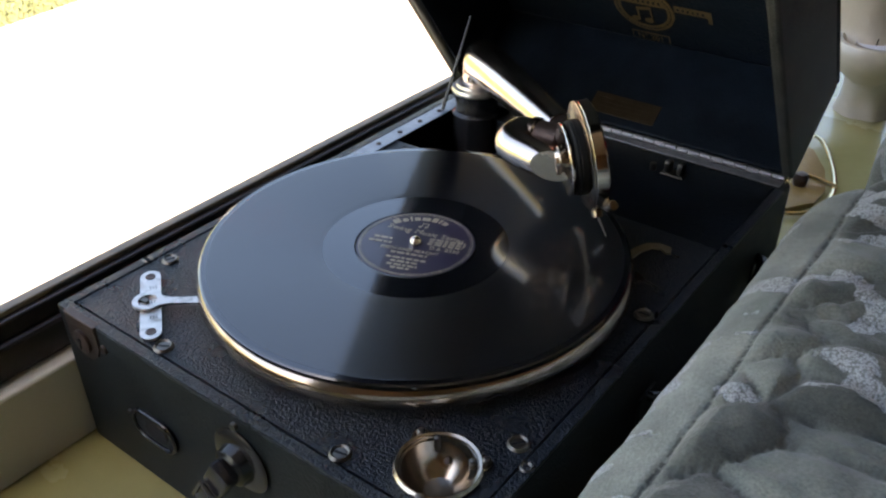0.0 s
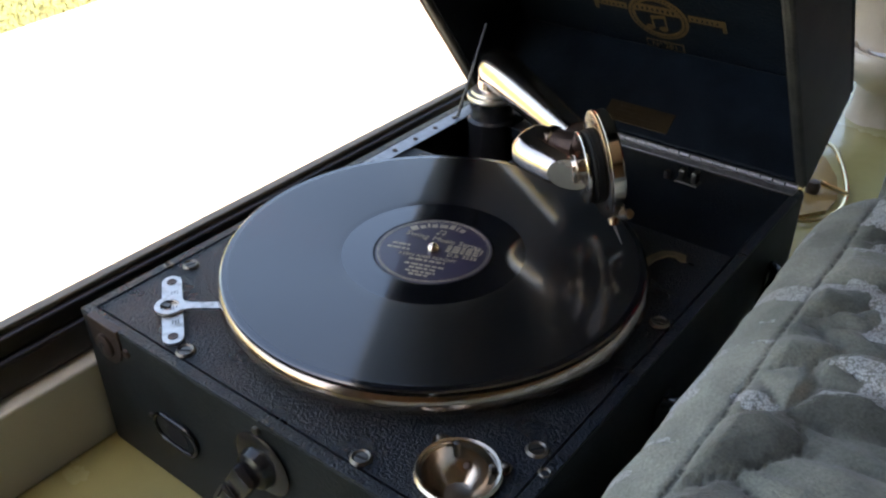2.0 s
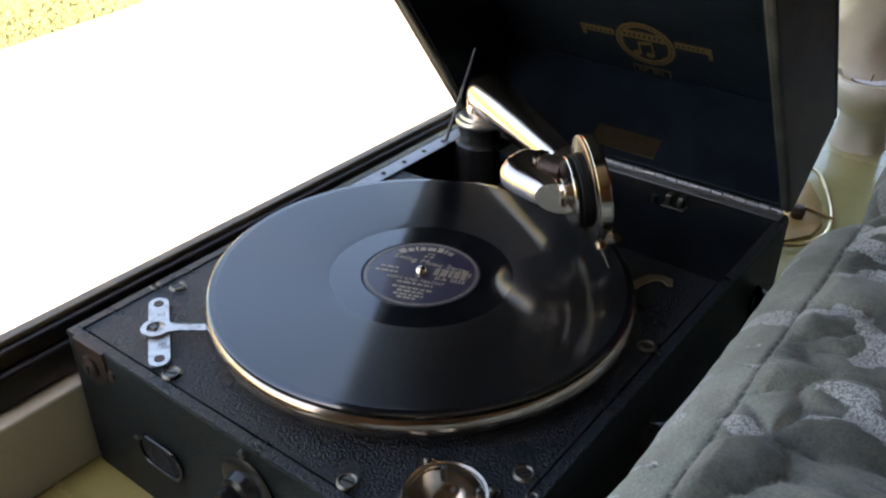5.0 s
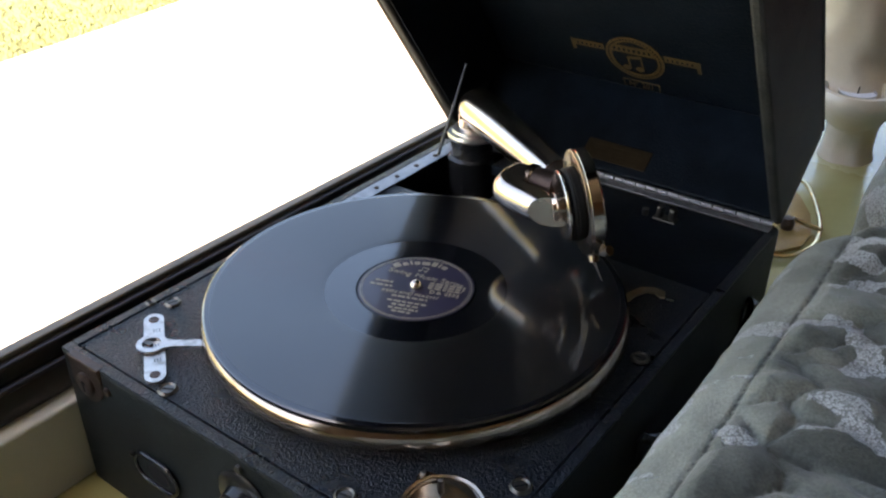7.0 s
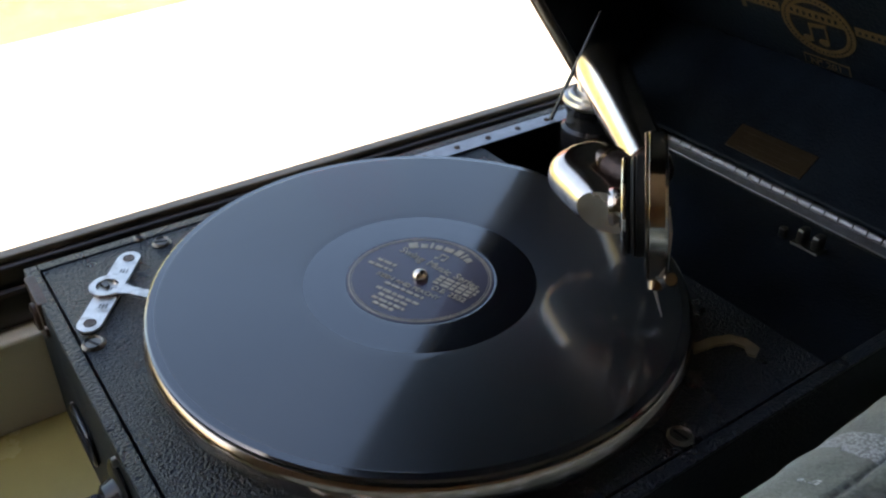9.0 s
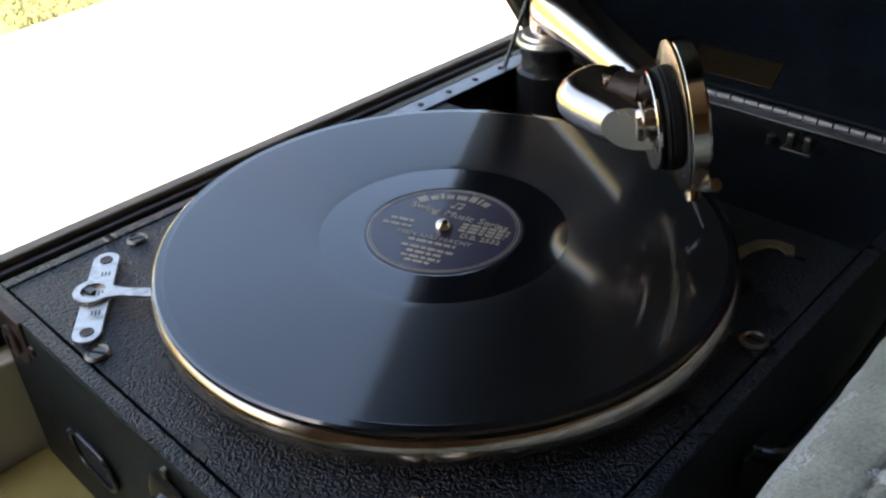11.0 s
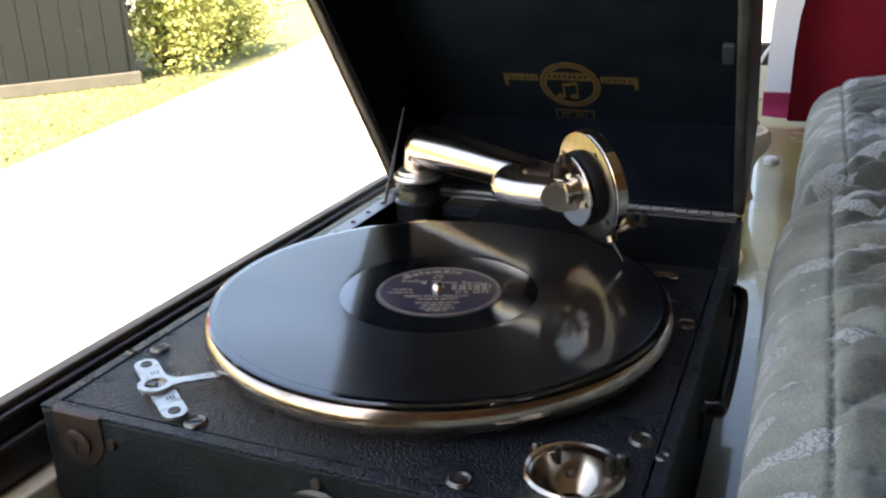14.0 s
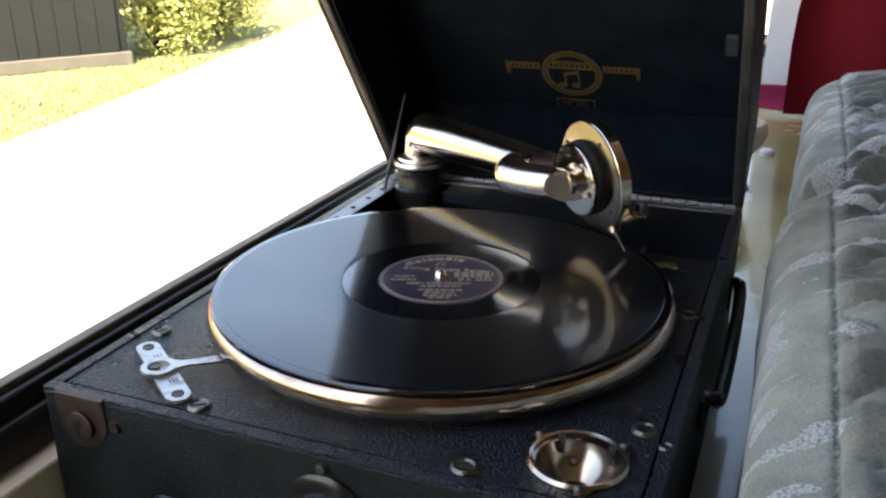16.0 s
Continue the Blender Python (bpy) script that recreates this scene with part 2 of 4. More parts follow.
def velvet_material():
    """Cut velvet: brushed grey-green pile leaves; between them patches of bare pale weave; a thin stitched seam."""
    m, n, l, b = shader("grey_green_cut_velvet")
    co = n.new("ShaderNodeTexCoord")

    def attribute(name):
        at = n.new("ShaderNodeAttribute")
        at.attribute_name = name
        return at.outputs["Fac"]

    def noise_node(scale, detail):
        t = n.new("ShaderNodeTexNoise")
        t.inputs["Scale"].default_value, t.inputs["Detail"].default_value = scale, detail
        l.new(co.outputs["Object"], t.inputs["Vector"])
        return t.outputs["Fac"]

    def ranged(value, f0, f1, t0, t1):
        r = n.new("ShaderNodeMapRange")
        for k, v in zip(("From Min", "From Max", "To Min", "To Max"), (f0, f1, t0, t1)):
            r.inputs[k].default_value = v
        l.new(value, r.inputs["Value"])
        return r.outputs[0]

    def maths(op, x, y):
        mt = n.new("ShaderNodeMath")
        mt.operation = op
        for k, v in enumerate((x, y)):
            if isinstance(v, (int, float)):
                mt.inputs[k].default_value = v
            else:
                l.new(v, mt.inputs[k])
        return mt.outputs[0]

    def mixed(fac, x, y, blend="MIX"):
        mx = n.new("ShaderNodeMix")
        mx.data_type, mx.blend_type = "RGBA", blend
        if isinstance(fac, (int, float)):
            mx.inputs[0].default_value = fac
        else:
            l.new(fac, mx.inputs[0])
        for k, v in ((6, x), (7, y)):
            if isinstance(v, tuple):
                mx.inputs[k].default_value = v
            else:
                l.new(v, mx.inputs[k])
        return mx.outputs[2]

    ragged = maths("ADD", attribute("weave"), ranged(noise_node(230, 3), 0.3, 0.7, -0.24, 0.24))
    patch = ranged(ragged, 0.47, 0.54, 0.0, 1.0)
    cells = n.new("ShaderNodeTexVoronoi")
    cells.inputs["Scale"].default_value = 820
    l.new(co.outputs["Object"], cells.inputs["Vector"])
    wr = n.new("ShaderNodeValToRGB")
    wr.color_ramp.elements[0].position, wr.color_ramp.elements[1].position = 0.30, 0.75
    wr.color_ramp.elements[0].color = (0.54, 0.57, 0.57, 1)
    wr.color_ramp.elements[1].color = (0.20, 0.21, 0.19, 1)
    l.new(cells.outputs["Distance"], wr.inputs[0])
    nr = n.new("ShaderNodeValToRGB")
    nr.color_ramp.elements[0].position, nr.color_ramp.elements[1].position = 0.34, 0.68
    nr.color_ramp.elements[0].color = (0.135, 0.148, 0.125, 1)
    nr.color_ramp.elements[1].color = (0.262, 0.272, 0.230, 1)
    l.new(noise_node(28, 9), nr.inputs[0])
    speck = ranged(noise_node(700, 2), 0.3, 0.7, 0.78, 1.2)
    # pile multiplied by random leaf tone and the edge band's painted light
    pile_col = mixed(1.0, mixed(1.0, nr.outputs[0], attribute("nap_light"), "MULTIPLY"), speck, "MULTIPLY")
    col = mixed(patch, pile_col, wr.outputs[0])
    thread = maths("MULTIPLY", ranged(attribute("seam"), 0.0007, 0.0017, 0.85, 0.0), ranged(noise_node(330, 1), 0.4, 0.55, 0.3, 1.0))
    col = mixed(thread, col, (0.03, 0.032, 0.027, 1))
    l.new(col, b.inputs["Base Color"])
    l.new(ranged(patch, 0.0, 1.0, 0.85, 0.42), b.inputs["Roughness"])
    b.inputs["Sheen Weight"].default_value = 0.35
    b.inputs["Sheen Roughness"].default_value = 0.35
    height = maths("ADD", maths("MULTIPLY", patch, -1.3), maths("MULTIPLY", noise_node(900, 3), 0.5))
    height = maths("ADD", height, maths("MULTIPLY", maths("MULTIPLY", cells.outputs["Distance"], patch), -0.5))
    bp = n.new("ShaderNodeBump")
    bp.inputs["Strength"].default_value, bp.inputs["Distance"].default_value = 0.8, 0.0016
    l.new(height, bp.inputs["Height"])
    l.new(bp.outputs[0], b.inputs["Normal"])
    return m


VELVET = velvet_material()

# ---------------------------------------------------------------- mesh helpers
def part(name, bm, material, parent=None, label="", smooth=False):
    """Links a bmesh as one mesh object under a thing or a part."""
    me = bpy.data.meshes.new(name)
    bm.normal_update()
    bm.to_mesh(me)
    bm.free()
    me.materials.append(material)
    if smooth:
        me.shade_smooth()
        me.set_sharp_from_angle(angle=radians(28))
    ob = new(name, me)
    ob.parent = parent
    if label:
        ob["label"] = label
    return ob


def thing(name, place, label, category, group="", kind=""):
    e = new(name)
    e.empty_display_size = 0.02
    e.matrix_basis = place if isinstance(place, Matrix) else Matrix.Translation(place)
    return tagged(e, label, category, group, kind)


def add_box(bm, x0, x1, y0, y1, z0, z1, bevel=0.0, segments=2):
    made = bmesh.ops.create_cube(bm, size=1.0)["verts"]
    bmesh.ops.transform(bm, matrix=Matrix.Translation(((x0 + x1) / 2, (y0 + y1) / 2, (z0 + z1) / 2))
                        @ Matrix.Diagonal((x1 - x0, y1 - y0, z1 - z0, 1)), verts=made)
    if bevel:
        edges = list({e for v in made for e in v.link_edges})
        bmesh.ops.bevel(bm, geom=edges, offset=bevel, segments=segments, profile=0.5, affect="EDGES")
    return bm


def box(*a, **k):
    return add_box(bmesh.new(), *a, **k)


def add_lathe(bm, profile, seg=48, m=None, close=False):
    """Turns (radius, height) pairs round z; m places the result."""
    m = m or Matrix()
    rings = []
    for r, z in profile:
        if r < 1e-6:
            rings.append([bm.verts.new(m @ Vector((0, 0, z)))])
        else:
            rings.append([bm.verts.new(m @ Vector((r * math.cos(2 * math.pi * i / seg), r * math.sin(2 * math.pi * i / seg), z))) for i in range(seg)])
    pairs = list(zip(rings, rings[1:])) + ([(rings[-1], rings[0])] if close else [])
    for a, b in pairs:
        for i in range(seg):
            j = (i + 1) % seg
            if len(a) == 1 and len(b) > 1:
                bm.faces.new((a[0], b[j], b[i]))
            elif len(b) == 1 and len(a) > 1:
                bm.faces.new((a[i], a[j], b[0]))
            elif len(a) > 1:
                bm.faces.new((a[i], a[j], b[j], b[i]))
    bmesh.ops.recalc_face_normals(bm, faces=bm.faces)
    return bm


def lathe(profile, seg=48, m=None, close=False):
    return add_lathe(bmesh.new(), profile, seg, m, close)


def along(p0, p1):
    """A frame at p0 whose z points to p1."""
    d = Vector(p1) - Vector(p0)
    return Matrix.Translation(p0) @ d.to_track_quat("Z", "Y").to_matrix().to_4x4()


def add_rod(bm, p0, p1, r0, r1=None, seg=24, rim=0.0):
    r1 = r0 if r1 is None else r1
    h = (Vector(p1) - Vector(p0)).length
    c = rim or min(r0, r1, h) * 0.12
    return add_lathe(bm, [(0, 0), (r0 - c, 0), (r0, c), (r1, h - c), (r1 - c, h), (0, h)], seg, along(p0, p1))


def rod(p0, p1, r0, r1=None, seg=24, rim=0.0):
    return add_rod(bmesh.new(), p0, p1, r0, r1, seg, rim)


def smooth_path(pts, steps=6):
    """A Catmull-Rom line through the points."""
    p = [Vector(q) for q in pts]
    p = [p[0] * 2 - p[1]] + p + [p[-1] * 2 - p[-2]]
    out = []
    for i in range(1, len(p) - 2):
        for k in range(steps):
            t = k / steps
            out.append(0.5 * (2 * p[i] + (p[i + 1] - p[i - 1]) * t + (2 * p[i - 1] - 5 * p[i] + 4 * p[i + 1] - p[i + 2]) * t * t
                              + (3 * p[i] - p[i - 1] - 3 * p[i + 1] + p[i + 2]) * t ** 3))
    out.append(p[-2])
    return out


def add_tube(bm, path, radii, seg=20, caps=True):
    path = [Vector(p) for p in path]
    if not isinstance(radii, (list, tuple)):
        radii = [radii] * len(path)
    rings, up = [], None
    for i, p in enumerate(path):
        d = (path[min(i + 1, len(path) - 1)] - path[max(i - 1, 0)]).normalized()
        if up is None:
            up = d.orthogonal().normalized()
        up = (up - d * up.dot(d)).normalized()
        side = d.cross(up)
        rings.append([bm.verts.new(p + radii[i] * (up * math.cos(2 * math.pi * k / seg) + side * math.sin(2 * math.pi * k / seg))) for k in range(seg)])
    for a, b in zip(rings, rings[1:]):
        for k in range(seg):
            j = (k + 1) % seg
            bm.faces.new((a[k], a[j], b[j], b[k]))
    if caps:
        bm.faces.new(rings[0][::-1])
        bm.faces.new(rings[-1])
    bmesh.ops.recalc_face_normals(bm, faces=bm.faces)
    return bm


def tube(path, radii, seg=20, caps=True):
    return add_tube(bmesh.new(), path, radii, seg, caps)


def add_slab(bm, outline, z0, z1, m=None):
    """A flat plate with the given outline, from z0 to z1."""
    m = m or Matrix()
    lo = [bm.verts.new(m @ Vector((x, y, z0))) for x, y in outline]
    hi = [bm.verts.new(m @ Vector((x, y, z1))) for x, y in outline]
    bm.faces.new(lo[::-1])
    bm.faces.new(hi)
    for i in range(len(lo)):
        j = (i + 1) % len(lo)
        bm.faces.new((lo[i], lo[j], hi[j], hi[i]))
    bmesh.ops.recalc_face_normals(bm, faces=bm.faces)
    return bm


def slab(outline, z0, z1, m=None):
    return add_slab(bmesh.new(), outline, z0, z1, m)


def oval(cx, cy, rx, ry, n=32, a0=0.0, a1=2 * math.pi):
    full = abs(a1 - a0 - 2 * math.pi) < 1e-6
    return [(cx + rx * math.cos(a0 + (a1 - a0) * i / (n if full else n - 1)), cy + ry * math.sin(a0 + (a1 - a0) * i / (n if full else n - 1))) for i in range(n)]


def capsule(a, b, r, n=10):
    """The outline of a flat bar with round ends from a to b."""
    a, b = Vector(a), Vector(b)
    ang = math.atan2((b - a).y, (b - a).x)
    pts = [(b.x + r * math.cos(ang - math.pi / 2 + math.pi * i / n), b.y + r * math.sin(ang - math.pi / 2 + math.pi * i / n)) for i in range(n + 1)]
    return pts + [(a.x + r * math.cos(ang + math.pi / 2 + math.pi * i / n), a.y + r * math.sin(ang + math.pi / 2 + math.pi * i / n)) for i in range(n + 1)]


def ring_plate(r_in, r_out, z0, z1, seg=64, m=None):
    return lathe([(r_in, z0), (r_out, z0), (r_out, z1), (r_in, z1)], seg, m, close=True)

# ---------------------------------------------------------------- the setting
DECK = 0.102          # height of the gramophone's deck over the sill
GROUND = -0.80        # outside, below the sill

part("window_sill", box(-0.150, 0.200, -1.30, 1.30, -0.035, 0.0, bevel=0.004), SILL)
tagged(bpy.data.objects["window_sill"], "wide glossy olive-painted window sill", "sill", kind="structure")

tagged(part("wall_window", box(-0.178, -0.1485, -2.40, 1.30, -0.80, 0.0575, bevel=0.002), WHITEPAINT), "cream painted wall under the window", "wall", kind="structure")
tagged(part("wall_window_top", box(-0.178, -0.12, -2.40, 1.30, 1.30, 2.00), WHITEPAINT), "cream painted wall over the window", "wall", kind="structure")
tagged(part("wall_window_side", box(-0.178, -0.12, -2.40, -1.20, 0.0575, 1.30), WHITEPAINT), "cream painted wall beside the window", "wall", kind="structure")
tagged(part("wall_end", box(-0.15, 3.20, 1.303, 1.322, -0.80, 0.0575, bevel=0.002), WHITEPAINT), "cream painted wall under the end window", "wall", kind="structure")
tagged(part("wall_end_top", box(-0.178, 3.20, 1.303, 1.322, 1.30, 2.00), WHITEPAINT), "cream painted wall over the end window", "wall", kind="structure")
tagged(part("wall_end_side", box(0.66, 3.20, 1.303, 1.322, 0.0575, 1.30), WHITEPAINT), "cream painted wall beside the end window", "wall", kind="structure")
tagged(part("wall_back", box(3.20, 3.35, -2.40, 1.50, -0.45, 2.00), WALL), "warm tan plastered wall", "wall", kind="structure")
tagged(part("wall_near", box(-0.178, 3.35, -2.55, -2.40, -0.45, 2.00), WALL), "warm tan plastered wall", "wall", kind="structure")
tagged(part("ceiling", box(-0.178, 3.35, -2.55, 1.50, 2.00, 2.10), CEIL), "off-white painted ceiling", "ceiling", kind="structure")
tagged(part("floor", box(-0.1485, 3.20, -2.40, 1.303, -0.50, -0.45), FLOORM), "brown carpeted floor", "floor", kind="structure")


def window(name, label, run, place):
    """A brown window of the given run along local y; its inner face looks along +x."""
    w = thing(name, place, label, "window", kind="structure")
    y0, y1 = run
    part("bottom_rail", box(-0.1775, -0.160, y0, y1, 0.0575, 0.081, bevel=0.003), FRAME, w)
    part("glazing_ledge", box(-0.1775, -0.164, y0, y1, 0.081, 0.0935, bevel=0.002), FRAME, w)
    part("glazing_bead", box(-0.1760, -0.168, y0, y1, 0.0935, 0.0975, bevel=0.001), FRAMEEDGE, w, "worn paler brown bead")
    part("top_rail", box(-0.1775, -0.160, y0, y1, 1.22, 1.30, bevel=0.003), FRAME, w)
    for ya in (y0, y1 - 0.06):
        part("jamb", box(-0.1770, -0.162, ya, ya + 0.06, 0.0975, 1.22, bevel=0.003), FRAME, w)
    p = part("pane", box(-0.1745, -0.1715, y0 + 0.05, y1 - 0.05, 0.0955, 1.23), PANE, w, "clear glass pane")
    p.visible_shadow = False
    return w


window("window_1", "brown framed window over the sill", (-1.20, 1.30), Matrix())
# its run behind the curtains is unseen, added to backlight the white cloth
window("window_2", "brown framed window at the end of the sill", (-0.17, 0.66), Matrix.Translation((0, 1.143, 0)) @ Matrix.Rotation(radians(-90), 4, "Z"))

# outside
tagged(part("ground", box(-60, 60, -60, 60, GROUND - 0.05, GROUND), GRASS), "sunlit yellow-green lawn", "lawn", kind="structure")
tagged(part("driveway", slab([(-0.178, -12), (-0.178, 1.36), (3.4, 1.36), (3.4, 26), (-6.9, 26), (-5.0, 8.6), (-4.52, 7.0), (-4.20, 5.7), (-3.90, 4.5), (-3.70, 3.6), (-3.52, 2.8), (-3.35, 1.9), (-3.22, 1.0), (-2.9, -1.0), (-2.4, -12)], GROUND + 0.004, GROUND + 0.03), DRIVE),
       "pale sun-bleached concrete driveway", "driveway", kind="structure")


def shed():
    a, b = Vector((-5.77, 3.62, 0)), Vector((-4.75, 5.10, 0))
    ang = math.atan2((b - a).y, (b - a).x)
    length = (b - a).length
    s = thing("garden_shed", Matrix.Translation((a.x, a.y, GROUND)) @ Matrix.Rotation(ang, 4, "Z"), "dark green boarded garden shed on a concrete plinth", "shed")
    part("plinth", box(-0.1, length + 0.04, -0.03, 2.0, 0.0, 0.10, bevel=0.01), PLINTH, s, "pale concrete plinth")
    part("body", box(0.0, length, 0.02, 1.9, 0.10, 2.20), SHED, s)
    bm = bmesh.new()
    add_slab(bm, [(-0.15, -0.15), (length + 0.12, -0.15), (length + 0.12, 2.05), (-0.15, 2.05)], 2.20, 2.28)
    part("roof", bm, SHED, s)
    w = 0.146
    first = None
    for i in range(int(length / w)):
        if first is None:
            first = part("board", box(0.001, w - 0.0015, -0.004, 0.02, 0.10, 2.20, bevel=0.0015, segments=1), SHED, s)
            ob = first
        else:
            ob = new("board", first.data)
            ob.parent = s
        ob.location = (i * w, 0.004 * ((i * 7) % 3 - 1), 0)
    first = None
    for i in range(12):
        if first is None:
            first = part("shiplap_board", box(length - 0.002, length + 0.020, 0.02, 1.9, 0.0, 0.165, bevel=0.006, segments=1), SHED, s)
            ob = first
        else:
            ob = new("shiplap_board", first.data)
            ob.parent = s
        ob.location = (0, 0, 0.11 + i * 0.17)
    bm = box(0.78, 0.94, -0.03, -0.008, 0.86, 0.90, bevel=0.006)
    add_box(bm, 0.87, 0.92, -0.04, -0.008, 0.80, 0.90, bevel=0.006)
    part("latch", bm, CABLE, s, "white door latch")


shed()
r = thing("red_door_panel", Matrix.Translation((-5.80, 3.55, GROUND)) @ Matrix.Rotation(0.967, 4, "Z"), "sun-faded red painted outbuilding door", "door")
part("panel", box(-1.2, -0.06, 0.0, 0.30, 0.12, 2.1, bevel=0.01), REDPAINT, r)
part("threshold", box(-1.2, -0.04, -0.05, 0.35, 0.0, 0.12, bevel=0.01), PLINTH, r)
g = thing("white_garage", (-9.5, 10.4, GROUND), "white rendered garage beyond the shrubs", "garage")
part("wall", box(-2.5, 1.6, -0.2, 3.0, 0, 2.4), RENDERW, g)
part("roof", box(-2.7, 1.8, -0.4, 3.2, 2.4, 2.55, bevel=0.02), PLINTH, g)


def shrub(name, at, size, seed, label):
    rnd = random.Random(seed)
    s = thing(name, at, label, "shrub")
    bm = bmesh.new()
    tips = []
    for i in range(16):
        a = rnd.uniform(0, 6.28)
        out = rnd.uniform(0.2, 1.0)
        tip = Vector((math.cos(a) * out * size[0], math.sin(a) * out * size[1], size[2] * rnd.uniform(0.35, 1.0) * (1.15 - 0.5 * out)))
        mid = tip * 0.5 + Vector((rnd.uniform(-.05, .05), rnd.uniform(-.05, .05), 0.05))
        add_tube(bm, smooth_path([(0, 0, 0), mid, tip], 3), [0.014 - 0.0018 * k for k in range(7)], 5)
        tips += [mid, tip, (mid + tip) / 2]
    part("stems", bm, BARK, s)
    for nm, mat_, count, ls in (("foliage", LEAF, 6500, 0.028), ("blossom", FLOWER, 1100, 0.024)):
        verts, faces = [], []
        for i in range(count):
            c = rnd.choice(tips) + Vector((rnd.gauss(0, .13), rnd.gauss(0, .13), rnd.gauss(0, .12)))
            c.z = max(c.z, 0.03)
            q = Euler((rnd.uniform(-1, 1), rnd.uniform(-1, 1), rnd.uniform(0, 6.28))).to_matrix()
            k = ls * rnd.uniform(0.6, 1.3)
            base = len(verts)
            for p in ((-0.9, 0, 0), (0, -0.42, 0.1), (0.9, 0, -0.1), (0, 0.42, 0.1)):
                verts.append(tuple(c + q @ (Vector(p) * k)))
            faces.append((base, base + 1, base + 2, base + 3))
        me = bpy.data.meshes.new(nm)
        me.from_pydata(verts, [], faces)
        me.materials.append(mat_)
        ob = new(nm, me)
        ob.parent = s
        ob["kind"] = "stuff"


def grass_tufts():
    rnd = random.Random(11)
    verts, faces = [], []
    edge = ((1.0, -3.22), (1.9, -3.35), (2.8, -3.52), (3.6, -3.70), (4.5, -3.90), (5.7, -4.20))
    for i in range(16000):
        y = rnd.uniform(1.0, 5.6)
        for (ya, xa), (yb, xb) in zip(edge, edge[1:]):
            if ya <= y <= yb:
                x0 = xa + (xb - xa) * (y - ya) / (yb - ya)
        x = x0 + 0.10 - abs(rnd.gauss(0, 1.0)) * 0.9
        h, w_, a = rnd.uniform(0.008, 0.030), rnd.uniform(0.003, 0.007), rnd.uniform(0, 3.14)
        dx, dy = w_ * math.cos(a), w_ * math.sin(a)
        lx, ly = rnd.gauss(0, 0.012), rnd.gauss(0, 0.012)
        k_ = len(verts)
        verts += [(x - dx, y - dy, GROUND), (x + dx, y + dy, GROUND), (x + lx, y + ly, GROUND + h)]
        faces.append((k_, k_ + 1, k_ + 2))
    me = bpy.data.meshes.new("grass_tufts")
    me.from_pydata(verts, [], faces)
    me.materials.append(GRASS)
    tagged(new("grass_tufts", me), "uneven yellow-green grass along the driveway's edge", "grass", kind="stuff")


grass_tufts()
shrub("flowering_shrub", (-4.95, 5.75, GROUND), (0.42, 0.50, 0.95), 3, "yellow-green flowering shrub beside the shed")
shrub("flowering_shrub", (-5.05, 6.75, GROUND), (0.40, 0.55, 0.75), 5, "lower yellow-green shrub beside the driveway")
shrub("flowering_shrub", (-6.0, 7.6, GROUND), (0.8, 0.6, 0.8), 8, "pale yellow-green shrub beyond the driveway edge")

# ---------------------------------------------------------------- the sofa
def cushion(name, y0, y1, x0, top, label, seed, group):
    """A plump back cushion: rounded block, quilted into leaf-shaped puffs, with a stitched seam along its edge."""
    hh = 0.076
    xc, hw, zc = x0 + 0.20, 0.20, top - hh
    nu, nv = 260, int((y1 - y0) / 0.0030)
    verts, faces, weave, nap_light, seam = [], [], [], [], []
    for j in range(nv + 1):
        v = -1 + 2 * j / nv
        s = max(0.0, 1 - abs(v) ** (2 * (y1 - y0) / 0.075)) ** 0.36
        for i in range(nu + 1):
            a = math.pi * (-0.30 + 0.95 * i / nu)
            ca, sa = math.cos(math.pi - a), math.sin(a)
            px = xc + hw * s * math.copysign(abs(ca) ** 0.4, ca)
            pz = zc + (hh * (0.25 + 0.75 * s) if sa > 0 else hh) * math.copysign(abs(sa) ** 0.4, sa)
            py = (y0 + y1) / 2 + (y1 - y0) / 2 * v
            p = Vector((px, py, pz))
            nrm = Vector(((px - xc) / hw ** 2 * abs((px - xc) / hw) ** 2, 0, (pz - zc) / hh ** 2 * abs((pz - zc) / hh) ** 2))
            nrm = nrm.normalized() if nrm.length > 0 else Vector((0, 0, 1))
            w = Vector((px * 14 + py * 6 + seed, py * 27 - px * 9, pz * 8)) + noise.noise_vector(p * 15) * 0.45
            d, pts_ = noise.voronoi(w)
            gap = d[1] - d[0]
            puff = min(1.0, gap * 2.4) ** 0.5
            inner = max(0.0, min(1.0, (px - x0 - 0.029) / 0.010))
            quilt = 0.0088 * (puff - 0.35) * inner
            off = px - x0 - 0.030
            dip = -0.0013 * math.exp(-(off / 0.0015) ** 2) * (1 if sa > 0.3 else 0)
            soft = 0.004 * noise.noise(p * 9 + Vector((seed, 0, 0))) + 0.0014 * noise.noise(p * 60) + 0.0034 * (1 - 0.6 * puff) * inner * noise.noise(Vector((px * 40, py * 170 + px * 60, seed)))
            verts.append(tuple(p + nrm * (quilt + dip + soft)))
            open_ = max(0.0, noise.noise(Vector((px * 36 + py * 12, py * 60 - px * 10, pz * 36)) + Vector((seed * 3, 1.7, 0))) - 0.206 + 0.02 * inner)
            weave.append(min(1.0, max(0.0, 0.5 + 3.2 * (1.5 * open_ - 0.30 * gap))) if open_ > 0.02 else 0.0)
            shade = 0.74 + 0.32 * noise.cell(pts_[0] * 3.1)
            # seam-side band brightened: light on the brushed pile is put into its colour
            nap_light.append(1.28 + (shade - 1.28) * inner)
            seam.append(abs(off) if sa > 0.3 else 1.0)
    for j in range(nv):
        for i in range(nu):
            k = j * (nu + 1) + i
